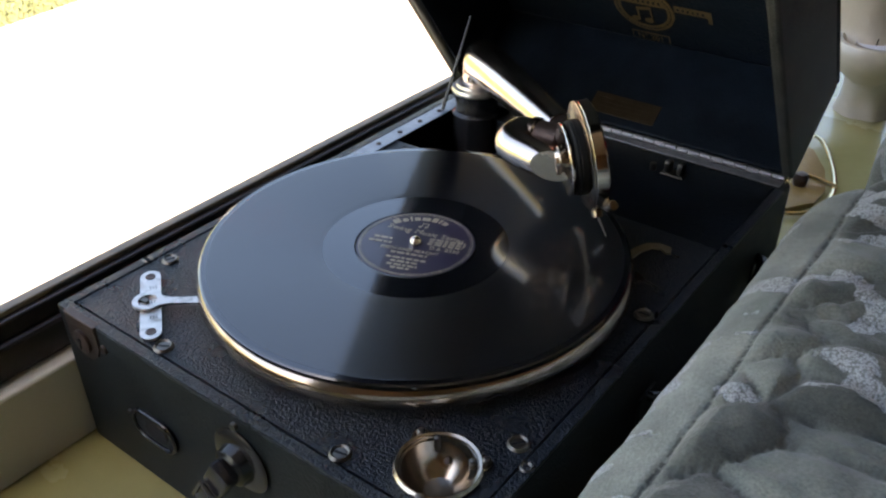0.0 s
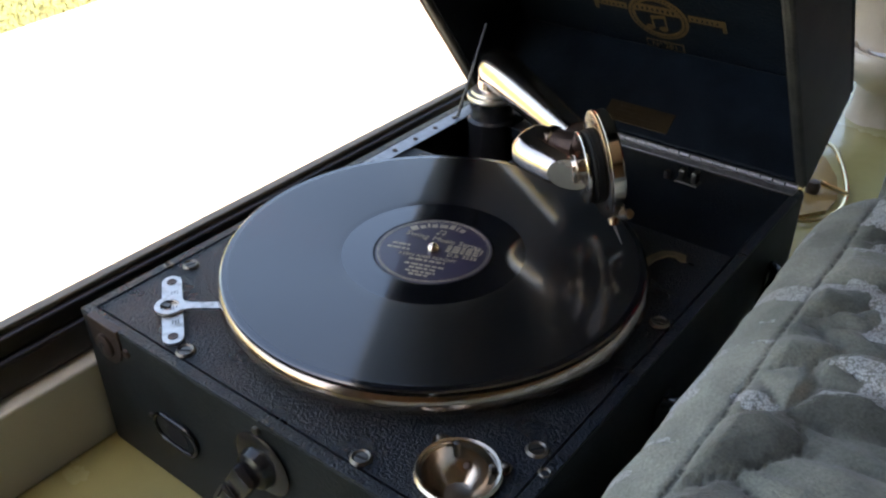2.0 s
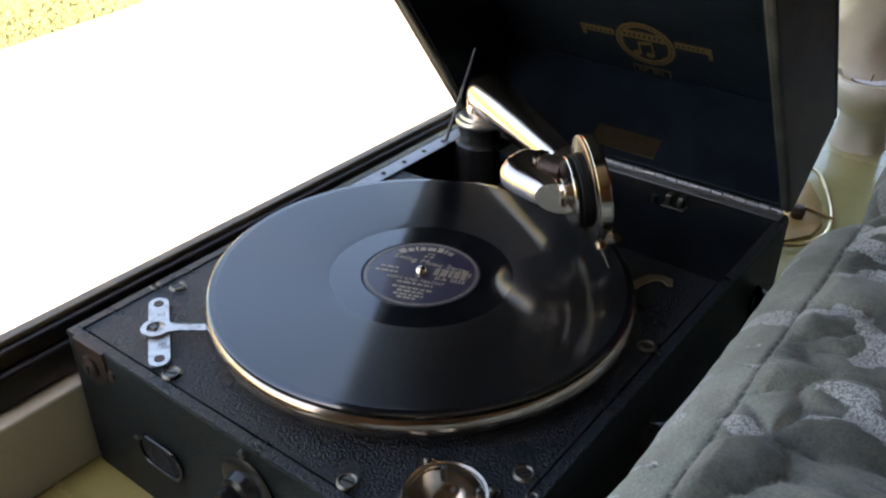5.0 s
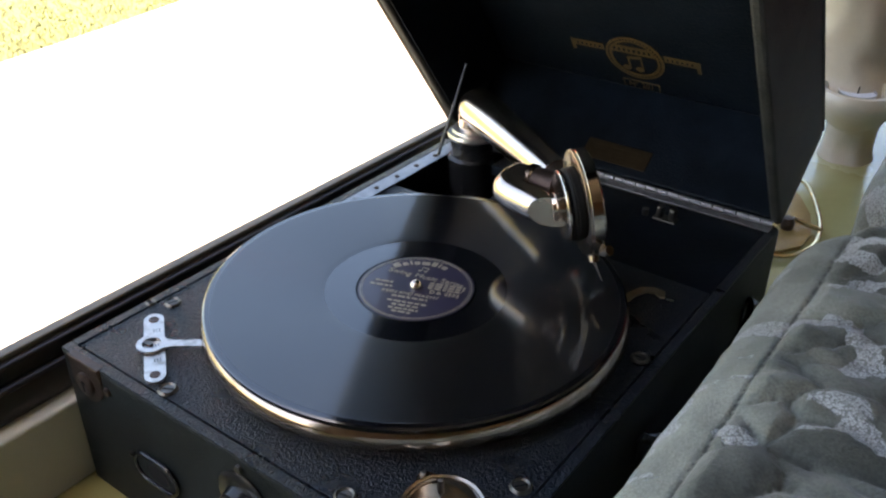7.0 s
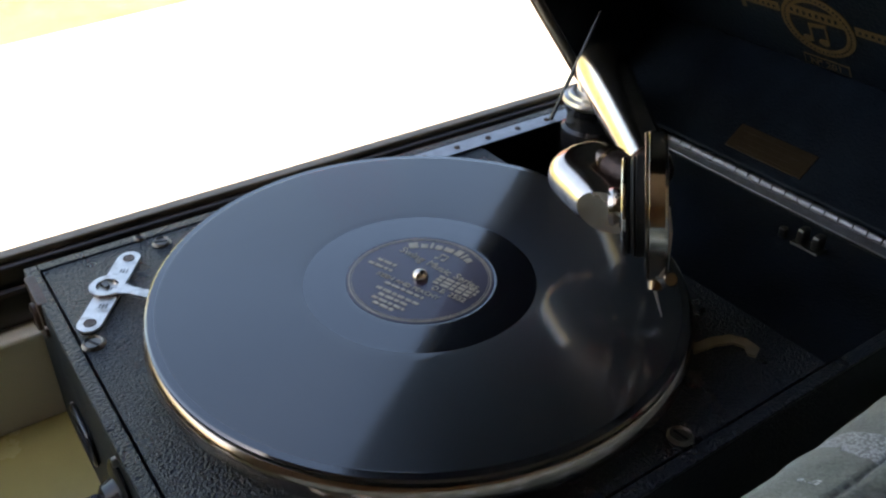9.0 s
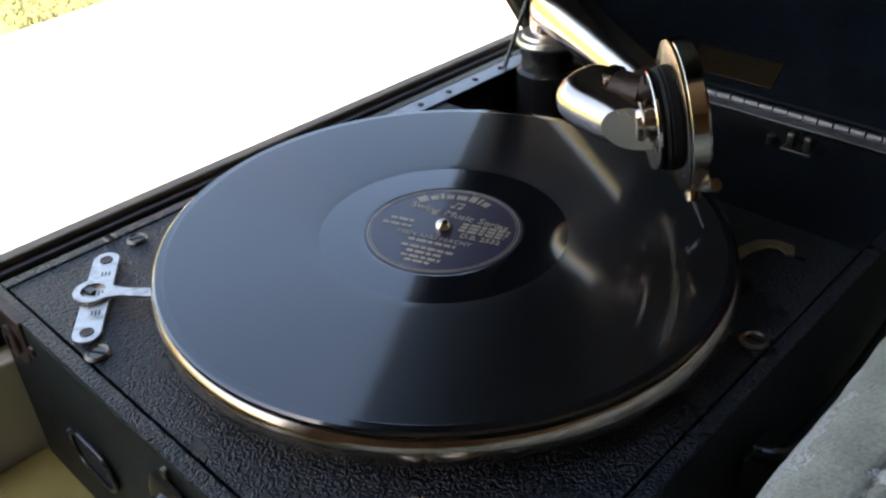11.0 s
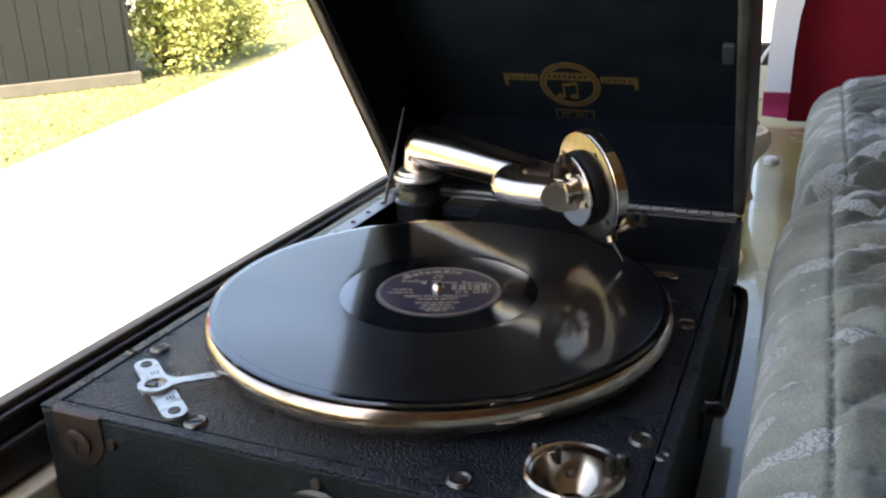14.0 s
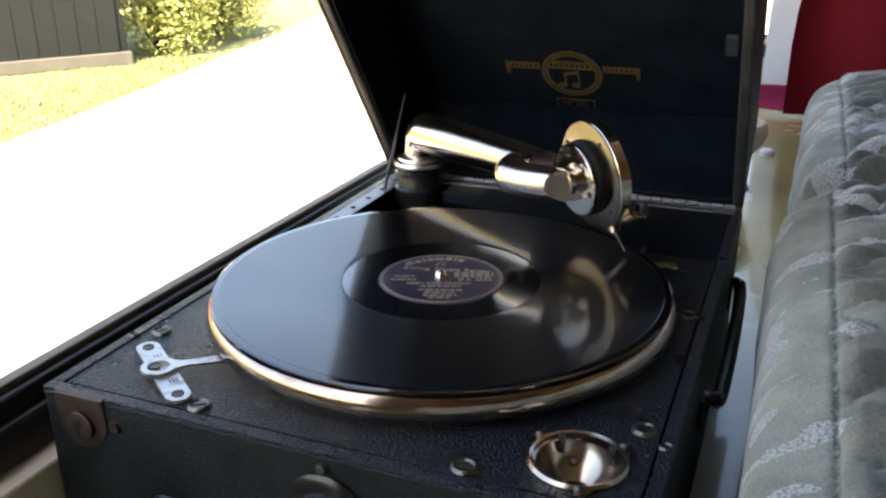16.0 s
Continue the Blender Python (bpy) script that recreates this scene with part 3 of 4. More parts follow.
            faces.append((k, k + 1, k + nu + 2, k + nu + 1))
    me = bpy.data.meshes.new(name)
    me.from_pydata(verts, [], faces)
    for key, values in (("weave", weave), ("nap_light", nap_light), ("seam", seam)):
        me.attributes.new(key, "FLOAT", "POINT").data.foreach_set("value", values)
    me.materials.append(VELVET)
    me.shade_smooth()
    return tagged(new(name, me), label, "sofa", group)


cushion("sofa_cushion", -0.80, 0.228, 0.168, 0.150, "grey-green cut velvet sofa back cushion, quilted", 0.0, "sofa back cushions")
cushion("sofa_cushion", 0.234, 0.66, 0.178, 0.152, "grey-green cut velvet sofa back cushion beyond the seam", 5.3, "sofa back cushions")
sf = thing("sofa", (0.205, 0, -0.45), "grey-green velvet sofa standing along the sill", "sofa")
part("frame", box(0.0, 0.34, -0.85, 0.95, 0.06, 0.452, bevel=0.03), SOFABASE, sf)
for yy in (-0.78, 0.86):
    part("foot", rod((0.17, yy, 0.0), (0.17, yy, 0.065), 0.03), BARK, sf)

# ---------------------------------------------------------------- things on the sill
def tealight_figure():
    f = thing("ceramic_figure", (0.101, 0.645, 0.0), "cream glazed ceramic figure holding a tealight bowl on the sill", "ornament")
    bm = bmesh.new()
    n_a, hs = 40, [i / 46 for i in range(47)]
    rings = []
    for h in hs:
        z = h * 0.30
        ring = []
        for k in range(n_a):
            a = 2 * math.pi * k / n_a
            if z < 0.04:
                rad = 0.0275 + 0.003 * math.exp(-z / 0.006) - 0.002 * math.sin(z / 0.04 * math.pi)
            elif z < 0.085:
                rad = 0.0275 + 0.014 * math.sin((z - 0.04) / 0.045 * math.pi / 2)
            else:
                rad = 0.044 - 0.004 * min(1.0, (z - 0.085) / 0.06) + 0.004 * math.sin((z - 0.1) * 38)
            if z > 0.27:
                rad *= math.sqrt(max(0.0, 1 - ((z - 0.27) / 0.031) ** 2))
            cx, cy = -0.030 * min(1, max(0, (z - 0.05) / 0.06)), 0.022 * min(1, max(0, (z - 0.06) / 0.03))
            rad *= 1 + 0.13 * noise.noise(Vector((math.cos(a) * 1.6, math.sin(a) * 1.6, z * 30))) + 0.04 * noise.noise(Vector((math.cos(a) * 4, math.sin(a) * 4, z * 80)))
            ring.append(bm.verts.new((cx + rad * math.cos(a), cy + rad * math.sin(a), z)))
        rings.append(ring)
    for a_, b_ in zip(rings, rings[1:]):
        for k in range(n_a):
            bm.faces.new((a_[k], a_[(k + 1) % n_a], b_[(k + 1) % n_a], b_[k]))
    bm.faces.new(rings[0][::-1])
    part("body", bm, CERAMIC, f, smooth=True)
    m = Matrix.Translation((0.001, -0.026, 0.0)) @ Matrix.Diagonal((1.12, 1.12, 1, 1))
    part("bowl", lathe([(0, 0.040), (0.014, 0.042), (0.026, 0.052), (0.0345, 0.064), (0.0372, 0.073), (0.0368, 0.081), (0.0340, 0.0862), (0.0300, 0.0868), (0.0268, 0.083), (0.0250, 0.076), (0.022, 0.070), (0, 0.069)], 48, m), CERAMIC, f, smooth=True)
    t = thing("tealight", (0.102, 0.619, 0.0705), "white unlit tealight candle in the ceramic bowl", "candle")
    part("tin", lathe([(0, 0), (0.0185, 0), (0.019, 0.012), (0.0182, 0.012), (0.0180, 0.009), (0, 0.009)], 32), STEEL, t)
    part("wax", lathe([(0, 0.0085), (0.0178, 0.0088), (0.0176, 0.0104), (0.003, 0.0098), (0, 0.0098)], 32), WAX, t)
    part("wick", rod((0, 0, 0.009), (0.001, 0, 0.017), 0.0006, seg=6), DARK, t)


tealight_figure()
d = thing("brass_dish", (0.0, 0.0, 0.0), "amber glass dish in a pale brass wire frame on the sill", "dish")
loop = smooth_path([(0.060, 0.372, 0.004), (0.112, 0.371, 0.004), (0.133, 0.400, 0.004), (0.134, 0.432, 0.005), (0.120, 0.475, 0.006), (0.095, 0.520, 0.010), (0.075, 0.527, 0.008), (0.055, 0.50, 0.005), (0.050, 0.42, 0.004), (0.060, 0.372, 0.004)], 6)
part("wire_frame", tube(loop, 0.0022, 8), BRASSPALE, d, "pale brass wire frame", smooth=True)
part("dish", slab([(0.062, 0.380), (0.108, 0.378), (0.126, 0.404), (0.127, 0.432), (0.114, 0.472), (0.092, 0.508), (0.075, 0.516), (0.060, 0.49), (0.057, 0.42)], 0.0005, 0.004), AMBER, d)
part("strap", tube([(0.134, 0.44, 0.006), (0.108, 0.436, 0.012), (0.100, 0.434, 0.008)], 0.0025, 8), BRASSPALE, d, smooth=True)
part("knob", lathe([(0, 0), (0.006, 0), (0.007, 0.006), (0.005, 0.011), (0, 0.012)], 20, Matrix.Translation((0.104, 0.43, 0.004))), BRONZE, d, "dark knob", smooth=True)
c = thing("plastic_cap", (0.140, 0.815, 0.0), "small white plastic fitting on the sill", "fitting")
part("cap", lathe([(0, 0), (0.010, 0), (0.010, 0.006), (0.007, 0.009), (0, 0.0095)], 24), CABLE, c, smooth=True)
cb = thing("white_cable", (0, 0, 0), "white cable looping down to the sill beneath the end window", "cable")
part("cord", tube(smooth_path([(0.14, 1.27, 0.30), (0.135, 1.27, 0.16), (0.155, 1.26, 0.105), (0.13, 1.25, 0.12), (0.10, 1.24, 0.09), (0.07, 1.22, 0.02), (0.05, 1.21, 0.003)], 6), 0.003, 8), CABLE, cb, smooth=True)


def drape(name, x0, x1, y, z0, z1, folds, depth, mat_, label, lean=0.0, hem=None, swing=0.0):
    """A hanging cloth with folds and thickness."""
    bm = bmesh.new()
    nx, nz = 48, 24
    rows_ = []
    for side in (0, 0.004):
        grid = []
        for j in range(nz + 1):
            z = z0 + (z1 - z0) * j / nz
            grid.append([])
            for i in range(nx + 1):
                u_ = i / nx
                x = x0 + (x1 - x0) * u_ + lean * (1 - j / nz) * u_ + min(0.5, swing * max(0.0, z - z0 - 0.10) ** 2) * (1 - u_)
                sag = 0.018 * math.sin(math.pi * u_) * (1 - j / nz)
                grid[-1].append(bm.verts.new((x, y + depth * math.sin(u_ * folds * 6.28 + 0.6 * math.sin(j * 0.2)) + side, z - sag)))
        rows_.append(grid)
    for k, grid in enumerate(rows_):
        for j in range(nz):
            for i in range(nx):
                f = (grid[j][i], grid[j][i + 1], grid[j + 1][i + 1], grid[j + 1][i])
                bm.faces.new(f if k == 0 else f[::-1])
    a_, b_ = rows_
    for j in range(nz):
        for i in (0, nx):
            bm.faces.new((a_[j][i], a_[j + 1][i], b_[j + 1][i], b_[j][i]))
    for i in range(nx):
        for j in (0, nz):
            bm.faces.new((a_[j][i], a_[j][i + 1], b_[j][i + 1], b_[j][i]))
    bmesh.ops.recalc_face_normals(bm, faces=bm.faces)
    return part(name, bm, mat_, hem, "", smooth=True)


w = thing("white_blind_cloth", (0, 0, 0), "white cloth with a magenta hem hanging by the end window", "curtain")
drape("cloth", 0.112, 0.75, 1.075, 0.052, 1.25, 2, 0.008, LINEN, "", hem=w, swing=1.0)
drape("hem", 0.110, 0.75, 1.072, 0.012, 0.050, 2, 0.008, PINK, "", hem=w)
k = thing("crimson_curtain", (0, 0, 0), "dark crimson curtain hanging over the sofa's end", "curtain")
drape("cloth", 0.150, 0.75, 1.02, 0.016, 1.25, 3, 0.022, CRIMSON, "", hem=k, swing=1.0)

# ---------------------------------------------------------------- the gramophone
HALF, FRONT, BACK = 0.143, -0.150, 0.239
gram = thing("portable_gramophone", (0, 0, DECK), "black leathercloth portable wind-up gramophone, lid open, standing on the sill", "gramophone")

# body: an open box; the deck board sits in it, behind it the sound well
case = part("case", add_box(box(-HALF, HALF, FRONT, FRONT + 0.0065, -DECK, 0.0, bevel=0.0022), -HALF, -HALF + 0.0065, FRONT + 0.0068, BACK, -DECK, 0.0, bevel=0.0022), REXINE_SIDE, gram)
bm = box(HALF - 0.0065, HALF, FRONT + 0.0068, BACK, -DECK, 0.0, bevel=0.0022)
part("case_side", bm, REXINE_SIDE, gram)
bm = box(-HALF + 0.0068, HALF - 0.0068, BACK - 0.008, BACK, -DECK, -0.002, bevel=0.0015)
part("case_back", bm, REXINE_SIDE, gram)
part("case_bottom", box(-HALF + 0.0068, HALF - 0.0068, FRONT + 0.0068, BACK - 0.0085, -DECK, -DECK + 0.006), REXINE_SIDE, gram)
def deck_with_hole(x0, x1, y0, y1, z0, z1, cx, cy, r):
    """A board with a round hole: a square patch round the hole, and two plain pieces."""
    bm = bmesh.new()
    xs, ys, n = cx - 0.0245, cy + 0.026, 64
    hole = [(cx + r * math.cos(2 * math.pi * i / n), cy + r * math.sin(2 * math.pi * i / n)) for i in range(n)]
    def edge(i):
        a = 2 * math.pi * i / n
        dx, dy = math.cos(a), math.sin(a)
        k = min(((x1 - cx) / dx if dx > 1e-6 else (xs - cx) / dx if dx < -1e-6 else 9), ((ys - cy) / dy if dy > 1e-6 else (y0 - cy) / dy if dy < -1e-6 else 9))
        return cx + dx * k, cy + dy * k
    corners = [(x1, ys), (xs, ys), (xs, y0), (x1, y0)]
    rim = [edge(i) for i in range(n)]
    quads = [[rim[i], rim[(i + 1) % n], hole[(i + 1) % n], hole[i]] for i in range(n)]
    for q in quads:
        for p in corners:
            a, b = q[0], q[1]
            if min(a[0], b[0]) - 1e-9 <= p[0] <= max(a[0], b[0]) + 1e-9 and min(a[1], b[1]) - 1e-9 <= p[1] <= max(a[1], b[1]) + 1e-9 and abs(a[0] - b[0]) > 1e-9 and abs(a[1] - b[1]) > 1e-9:
                q.insert(1, p)
                break
    quads += [[(x0, y0), (xs, y0), (xs, y1), (x0, y1)], [(xs, ys), (x1, ys), (x1, y1), (xs, y1)]]
    for q in quads:
        f = bm.faces.new([bm.verts.new((x, y, z1)) for x, y in q])
        f.normal_update()
        if f.normal.z < 0:
            f.normal_flip()
    for i in range(n):
        j = (i + 1) % n
        bm.faces.new([bm.verts.new((*hole[i], z1)), bm.verts.new((*hole[j], z1)), bm.verts.new((*hole[j], z0)), bm.verts.new((*hole[i], z0))])
    ring = [(x0, y0), (x1, y0), (x1, y1), (x0, y1)]
    for i in range(4):
        a, b = ring[i], ring[(i + 1) % 4]
        bm.faces.new([bm.verts.new((*a, z1)), bm.verts.new((*a, z0)), bm.verts.new((*b, z0)), bm.verts.new((*b, z1))])
    return bm


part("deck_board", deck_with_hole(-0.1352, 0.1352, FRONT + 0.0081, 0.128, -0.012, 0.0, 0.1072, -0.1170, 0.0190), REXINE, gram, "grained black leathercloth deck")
for xa, xb, ya, yb in ((-HALF + 0.0003, HALF - 0.0003, FRONT + 0.0003, FRONT + 0.0068), (-HALF + 0.0003, -HALF + 0.0066, FRONT + 0.0070, BACK - 0.014), (HALF - 0.0066, HALF - 0.0003, FRONT + 0.0070, BACK - 0.014)):
    part("case_border", box(xa, xb, ya, yb, -0.004, 0.0005, bevel=0.0006), REXINE, gram)
part("rear_deck", box(-0.050, 0.1359, 0.1283, BACK - 0.0130, -0.010, -0.0004, bevel=0.0008), LINING, gram, "smooth black rear deck")
part("hinge_ledge", box(-0.0835, -0.0505, 0.205, BACK - 0.0085, -0.010, -0.001, bevel=0.0012), LINING, gram)
# dark sheet closing the sound well, the recess's shade put into its colour
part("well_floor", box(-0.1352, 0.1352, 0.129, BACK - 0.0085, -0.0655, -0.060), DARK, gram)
part("edge_strip", box(-0.1345, -0.1215, 0.075, 0.225, 0.0004, 0.0016, bevel=0.0005), STRIP, gram, "dull metal edge strip with rivets")
for i in range(6):
    part("rivet", lathe([(0.0022, 0.0012), (0.0018, 0.0024), (0, 0.0028)], 12, Matrix.Translation((-0.128, 0.088 + i * 0.025, 0))), BRONZE, gram)


def screw(x, y, r, turn, mat_=DULLSCREW, eyelet=False):
    m = Matrix.Translation((x, y, 0)) @ Matrix.Rotation(turn, 4, "Z")
    if eyelet:
        part("eyelet", lathe([(r * 0.5, -0.001), (r * 0.5, 0.0006), (r * 0.75, 0.0013), (r, 0.0004), (r, -0.001)], 24, m), mat_, gram, "small steel eyelet", smooth=True)
        return
    s = part("screw", lathe([(0, 0.0009), (r * 0.62, 0.0009), (r * 0.66, 0.0012), (r * 0.80, 0.0017), (r, 0.0004), (r, -0.002), (0, -0.002)], 28, m), mat_, gram, "slotted steel deck screw in a cup washer", smooth=True)
    # thin near-black bar on the head, painting the shade of its slot
    bm = box(-r * 0.6, r * 0.6, -r * 0.10, r * 0.10, 0.0008, 0.00115)
    bm.transform(m)
    part("slot", bm, DARK, s)


for x, y, r, turn, ey in ((-0.0622, -0.1375, 0.0056, 0.5, False), (0.0661, -0.1375, 0.0056, 0.2, False), (0.1281, -0.0835, 0.0056, 0.9, False),
                          (0.1296, 0.0400, 0.0056, 0.1, False), (-0.1275, -0.0822, 0.0052, 1.2, False), (0.1388, -0.0935, 0.0034, 0, True), (-0.1387, -0.0904, 0.0034, 0, True)):
    screw(x, y, r, turn, eyelet=ey)

# turntable and brake
part("turntable", lathe([(0, 0.0140), (0.120, 0.0140), (0.1232, 0.0163), (0.1250, 0.0157), (0.1262, 0.0142), (0.1270, 0.0120), (0.1275, 0.0095), (0.1276, 0.0072), (0.1270, 0.0058), (0.1255, 0.0052), (0.120, 0.0050), (0, 0.0045)], 128), RIMNICKEL, gram, "nickel-rimmed turntable", smooth=True)
part("turntable_shaft", rod((0, 0, -0.01), (0, 0, 0.006), 0.008), STEEL, gram)
part("spindle", lathe([(0.0036, 0.010), (0.0038, 0.0198), (0.0035, 0.0212), (0.0026, 0.0224), (0.0014, 0.0231), (0, 0.0233)], 24), CHROME, gram, "polished steel spindle", smooth=True)

brake = part("brake_plate", slab(capsule((-0.1200, -0.1020), (-0.0755, -0.1352), 0.0058), 0.0004, 0.0022), BRAKE, gram, "stamped nickel brake plate")
for x, y in ((-0.1195, -0.1023), (-0.0760, -0.1348)):
    h = part("rivet", lathe([(0.0031, 0.0020), (0.0028, 0.0027), (0.0018, 0.0025), (0, 0.0024)], 20, Matrix.Translation((x, y, 0))), BRONZE, brake)
ring_c, stem_to = Vector((-0.0990, -0.1193, 0)), Vector((-0.0700, -0.0965, 0))
B = Matrix.Translation(ring_c) @ Matrix.Rotation(math.atan2((stem_to - ring_c).y, (stem_to - ring_c).x), 4, "Z")
stem_l = (stem_to - ring_c).length
lever_ob = part("brake_lever", slab([(0.0062, -0.0048), (0.0098, -0.0036), (0.0130, -0.0027), (stem_l, -0.0032), (stem_l, 0.0032), (0.0130, 0.0027), (0.0098, 0.0036), (0.0062, 0.0048)], 0.0027, 0.0041, B), BRAKE, gram, "worn nickel brake lever reaching under the turntable")
part("brake_ring", ring_plate(0.0054, 0.0086, 0.0026, 0.0042, 40, Matrix.Translation(ring_c)), BRAKE, lever_ob)
part("stop_tooth", slab([(0.0000, -0.0012), (0.0054, -0.0020), (0.0054, 0.0020), (0.0000, 0.0012)], 0.0024, 0.0036, B @ Matrix.Rotation(2.6, 4, "Z")), DULLSCREW, lever_ob)
bm = bmesh.new()
for i, (x, y) in enumerate(((-0.110, -0.1095), (-0.0985, -0.1192), (-0.0865, -0.127))):
    for j in range(3):
        add_box(bm, -0.0016, 0.0016, -0.0002 + j * 0.0016, 0.0002 + j * 0.0016, 0.0021, 0.00245)
        bmesh.ops.transform(bm, matrix=Matrix.Translation((x, y, 0)) @ Matrix.Rotation(-0.64, 4, "Z"), verts=bm.verts[-8:])
part("stamping", bm, DARK, brake, "illegible stamped marks")

# needle cup
cup_m = Matrix.Translation((0.1072, -0.1170, 0))
cup = part("needle_cup", lathe([(0, -0.0150), (0.0070, -0.0138), (0.0125, -0.0095), (0.0160, -0.0030), (0.0170, 0.0006), (0.0180, 0.0010), (0.0182, 0.0024), (0.0196, 0.0030), (0.0207, 0.0016), (0.0207, -0.002), (0.0185, -0.006), (0.014, -0.0135), (0, -0.0165)], 64, cup_m), CUPNICKEL, gram, "dull nickel needle cup", smooth=True)
for a in (2.62, 0.72, -1.30):
    m = cup_m @ Matrix.Rotation(a, 4, "Z")
    bm = slab([(0.0190, -0.0062), (0.0235, -0.0030), (0.0250, 0.0), (0.0235, 0.0030), (0.0190, 0.0062)], 0.0003, 0.0018, m)
    part("ear", bm, CUPNICKEL, cup)
    part("pivot", lathe([(0.0020, 0.0016), (0.0020, 0.0036), (0.0012, 0.0044), (0, 0.0046)], 16, m @ Matrix.Translation((0.0215, 0, 0))), DULLSCREW, cup, smooth=True)
pts = oval(0, 0, 0.0172, 0.0172, 26, 0.10, 2.50) + oval(-0.0012, -0.0022, 0.0166, 0.0158, 22, 2.40, 0.20)
part("swivel_cover", slab(pts, 0.0, 0.0008, cup_m @ Matrix.Translation((0.0, 0.0, 0.0012))), CUPNICKEL, cup, "narrow crescent of the opened swivel cover")
part("bowl_rivet", lathe([(0.0018, -0.0004), (0.0018, 0.0006), (0.0012, 0.0010), (0, 0.0010)], 16, cup_m @ Matrix.Translation((-0.0040, 0.0118, -0.0080)) @ Matrix.Rotation(radians(48), 4, "X")), BRONZE, cup, "dark rivet in the bowl")
for dx, dy in ((-0.0095, 0.0115), (0.0120, 0.0095)):
    part("stop_pin", lathe([(0.0015, -0.004), (0.0015, 0.0042), (0, 0.0047)], 14, cup_m @ Matrix.Translation((dx, dy, 0))), DULLSCREW, cup)

# speed lever and lid clip on the deck
lever = [(0.0930, 0.0830), (0.0950, 0.0965), (0.0985, 0.1058), (0.1050, 0.1102), (0.1130, 0.1098), (0.1155, 0.1040), (0.1128, 0.1022), (0.1085, 0.1050), (0.1035, 0.1030), (0.1000, 0.0950), (0.0985, 0.0830)]
part("speed_lever", slab(lever, 0.0008, 0.0022), LEVERBRASS, gram, "curved dull brass lever")
bm = box(0.0625, 0.0795, 0.1985, 0.2080, -0.001, 0.0008, bevel=0.0005)
for x in (0.0645, 0.0740):
    add_box(bm, x, x + 0.0050, 0.1990, 0.2060, 0.0008, 0.0100, bevel=0.0016)
part("arm_clip", bm, DULLSCREW, gram, "nickel spring clip for the tone arm")
part("clip_pin", rod((0.0560, 0.2010, -0.001), (0.0560, 0.2010, 0.005), 0.0024, seg=12), DULLSCREW, gram)

# front fittings
lock = part("lock_plate", slab([(-0.1345, -0.0045), (-0.1060, -0.0045), (-0.1060, -0.0150), (-0.1095, -0.0215), (-0.1155, -0.0265), (-0.1225, -0.0275), (-0.1290, -0.0250), (-0.1335, -0.0190)], FRONT - 0.0002, FRONT + 0.0022, Matrix(((1, 0, 0, 0), (0, -1, 0, 2 * FRONT + 0.001), (0, 0, 1, 0), (0, 0, 0, 1))) @ Matrix(((1, 0, 0, 0), (0, 0, 1, 0), (0, 1, 0, 0), (0, 0, 0, 1)))), BRONZE, gram, "tarnished lock plate with a keyhole")
F = Matrix.Translation((0, FRONT, 0)) @ Matrix.Rotation(radians(90), 4, "X")
part("lock_boss", lathe([(0.0075, 0.0005), (0.0075, 0.0030), (0.0060, 0.0036), (0, 0.0036)], 28, F @ Matrix.Translation((-0.1205, -0.0150, 0))), BRONZE, lock, smooth=True)
# keyhole isn't cut: near-black raised shapes give its shade by colour
bm = lathe([(0.0016, 0.0036), (0.0016, 0.0041), (0, 0.0041)], 12, F @ Matrix.Translation((-0.1205, -0.0135, 0)))
add_slab(bm, [(-0.1211, -0.0190), (-0.1199, -0.0190), (-0.1201, -0.0140), (-0.1209, -0.0140)], 0.0036, 0.0041, F)
part("keyhole", bm, DARK, lock)
part("lock_cap", box(-0.1345, -0.1060, FRONT - 0.0015, FRONT + 0.004, -0.006, 0.0006, bevel=0.0008), BRONZE, lock)
part("lock_screw", lathe([(0.0030, 0.0003), (0.0026, 0.0016), (0, 0.0020)], 16, F @ Matrix.Translation((-0.1015, -0.0125, 0))), BRONZE, gram, smooth=True)

esc = part("crank_escutcheon", slab(capsule((-0.0755, -0.0535), (-0.0590, -0.0535), 0.0105, 12), 0.0002, 0.0014, F), REXINE_SIDE, gram, "black enamelled oval escutcheon")
part("rim", tube([F @ Vector((x, y, 0.0018)) for x, y in capsule((-0.0755, -0.0535), (-0.0590, -0.0535), 0.0100, 12)] + [F @ Vector((*capsule((-0.0755, -0.0535), (-0.0590, -0.0535), 0.0100, 12)[0], 0.0018))], 0.0013, 8), BLACKENAMEL, esc, smooth=True)
# near-black plate in place of an opening, the hole's shade as colour
part("crank_hole", slab(capsule((-0.0700, -0.0545), (-0.0625, -0.0545), 0.0058, 10), 0.0013, 0.0017, F), DARK, esc)
part("pin", lathe([(0.0014, 0.0002), (0.0012, 0.0018), (0, 0.0022)], 12, F @ Matrix.Translation((-0.0905, -0.0520, 0))), DULLSCREW, esc)

clasp = part("winder_socket", lathe([(0.0188, 0.0002), (0.0195, 0.0016), (0.0170, 0.0030), (0.0120, 0.0036), (0.0105, 0.0085), (0.0080, 0.0100), (0, 0.0100)], 40, F @ Matrix.Translation((0.0085, -0.0290, 0))), BLACKENAMEL, gram, "black enamelled winder socket", smooth=True)
W = F @ Matrix.Translation((0.0085, -0.0290, 0.0)) @ Matrix.Rotation(radians(-32), 4, "Z")
bm = box(-0.0075, 0.0075, -0.0130, 0.0060, 0.0090, 0.0175, bevel=0.0025)
add_box(bm, -0.0062, 0.0062, -0.0330, -0.0100, 0.0100, 0.0190, bevel=0.0028)
bm.transform(W)
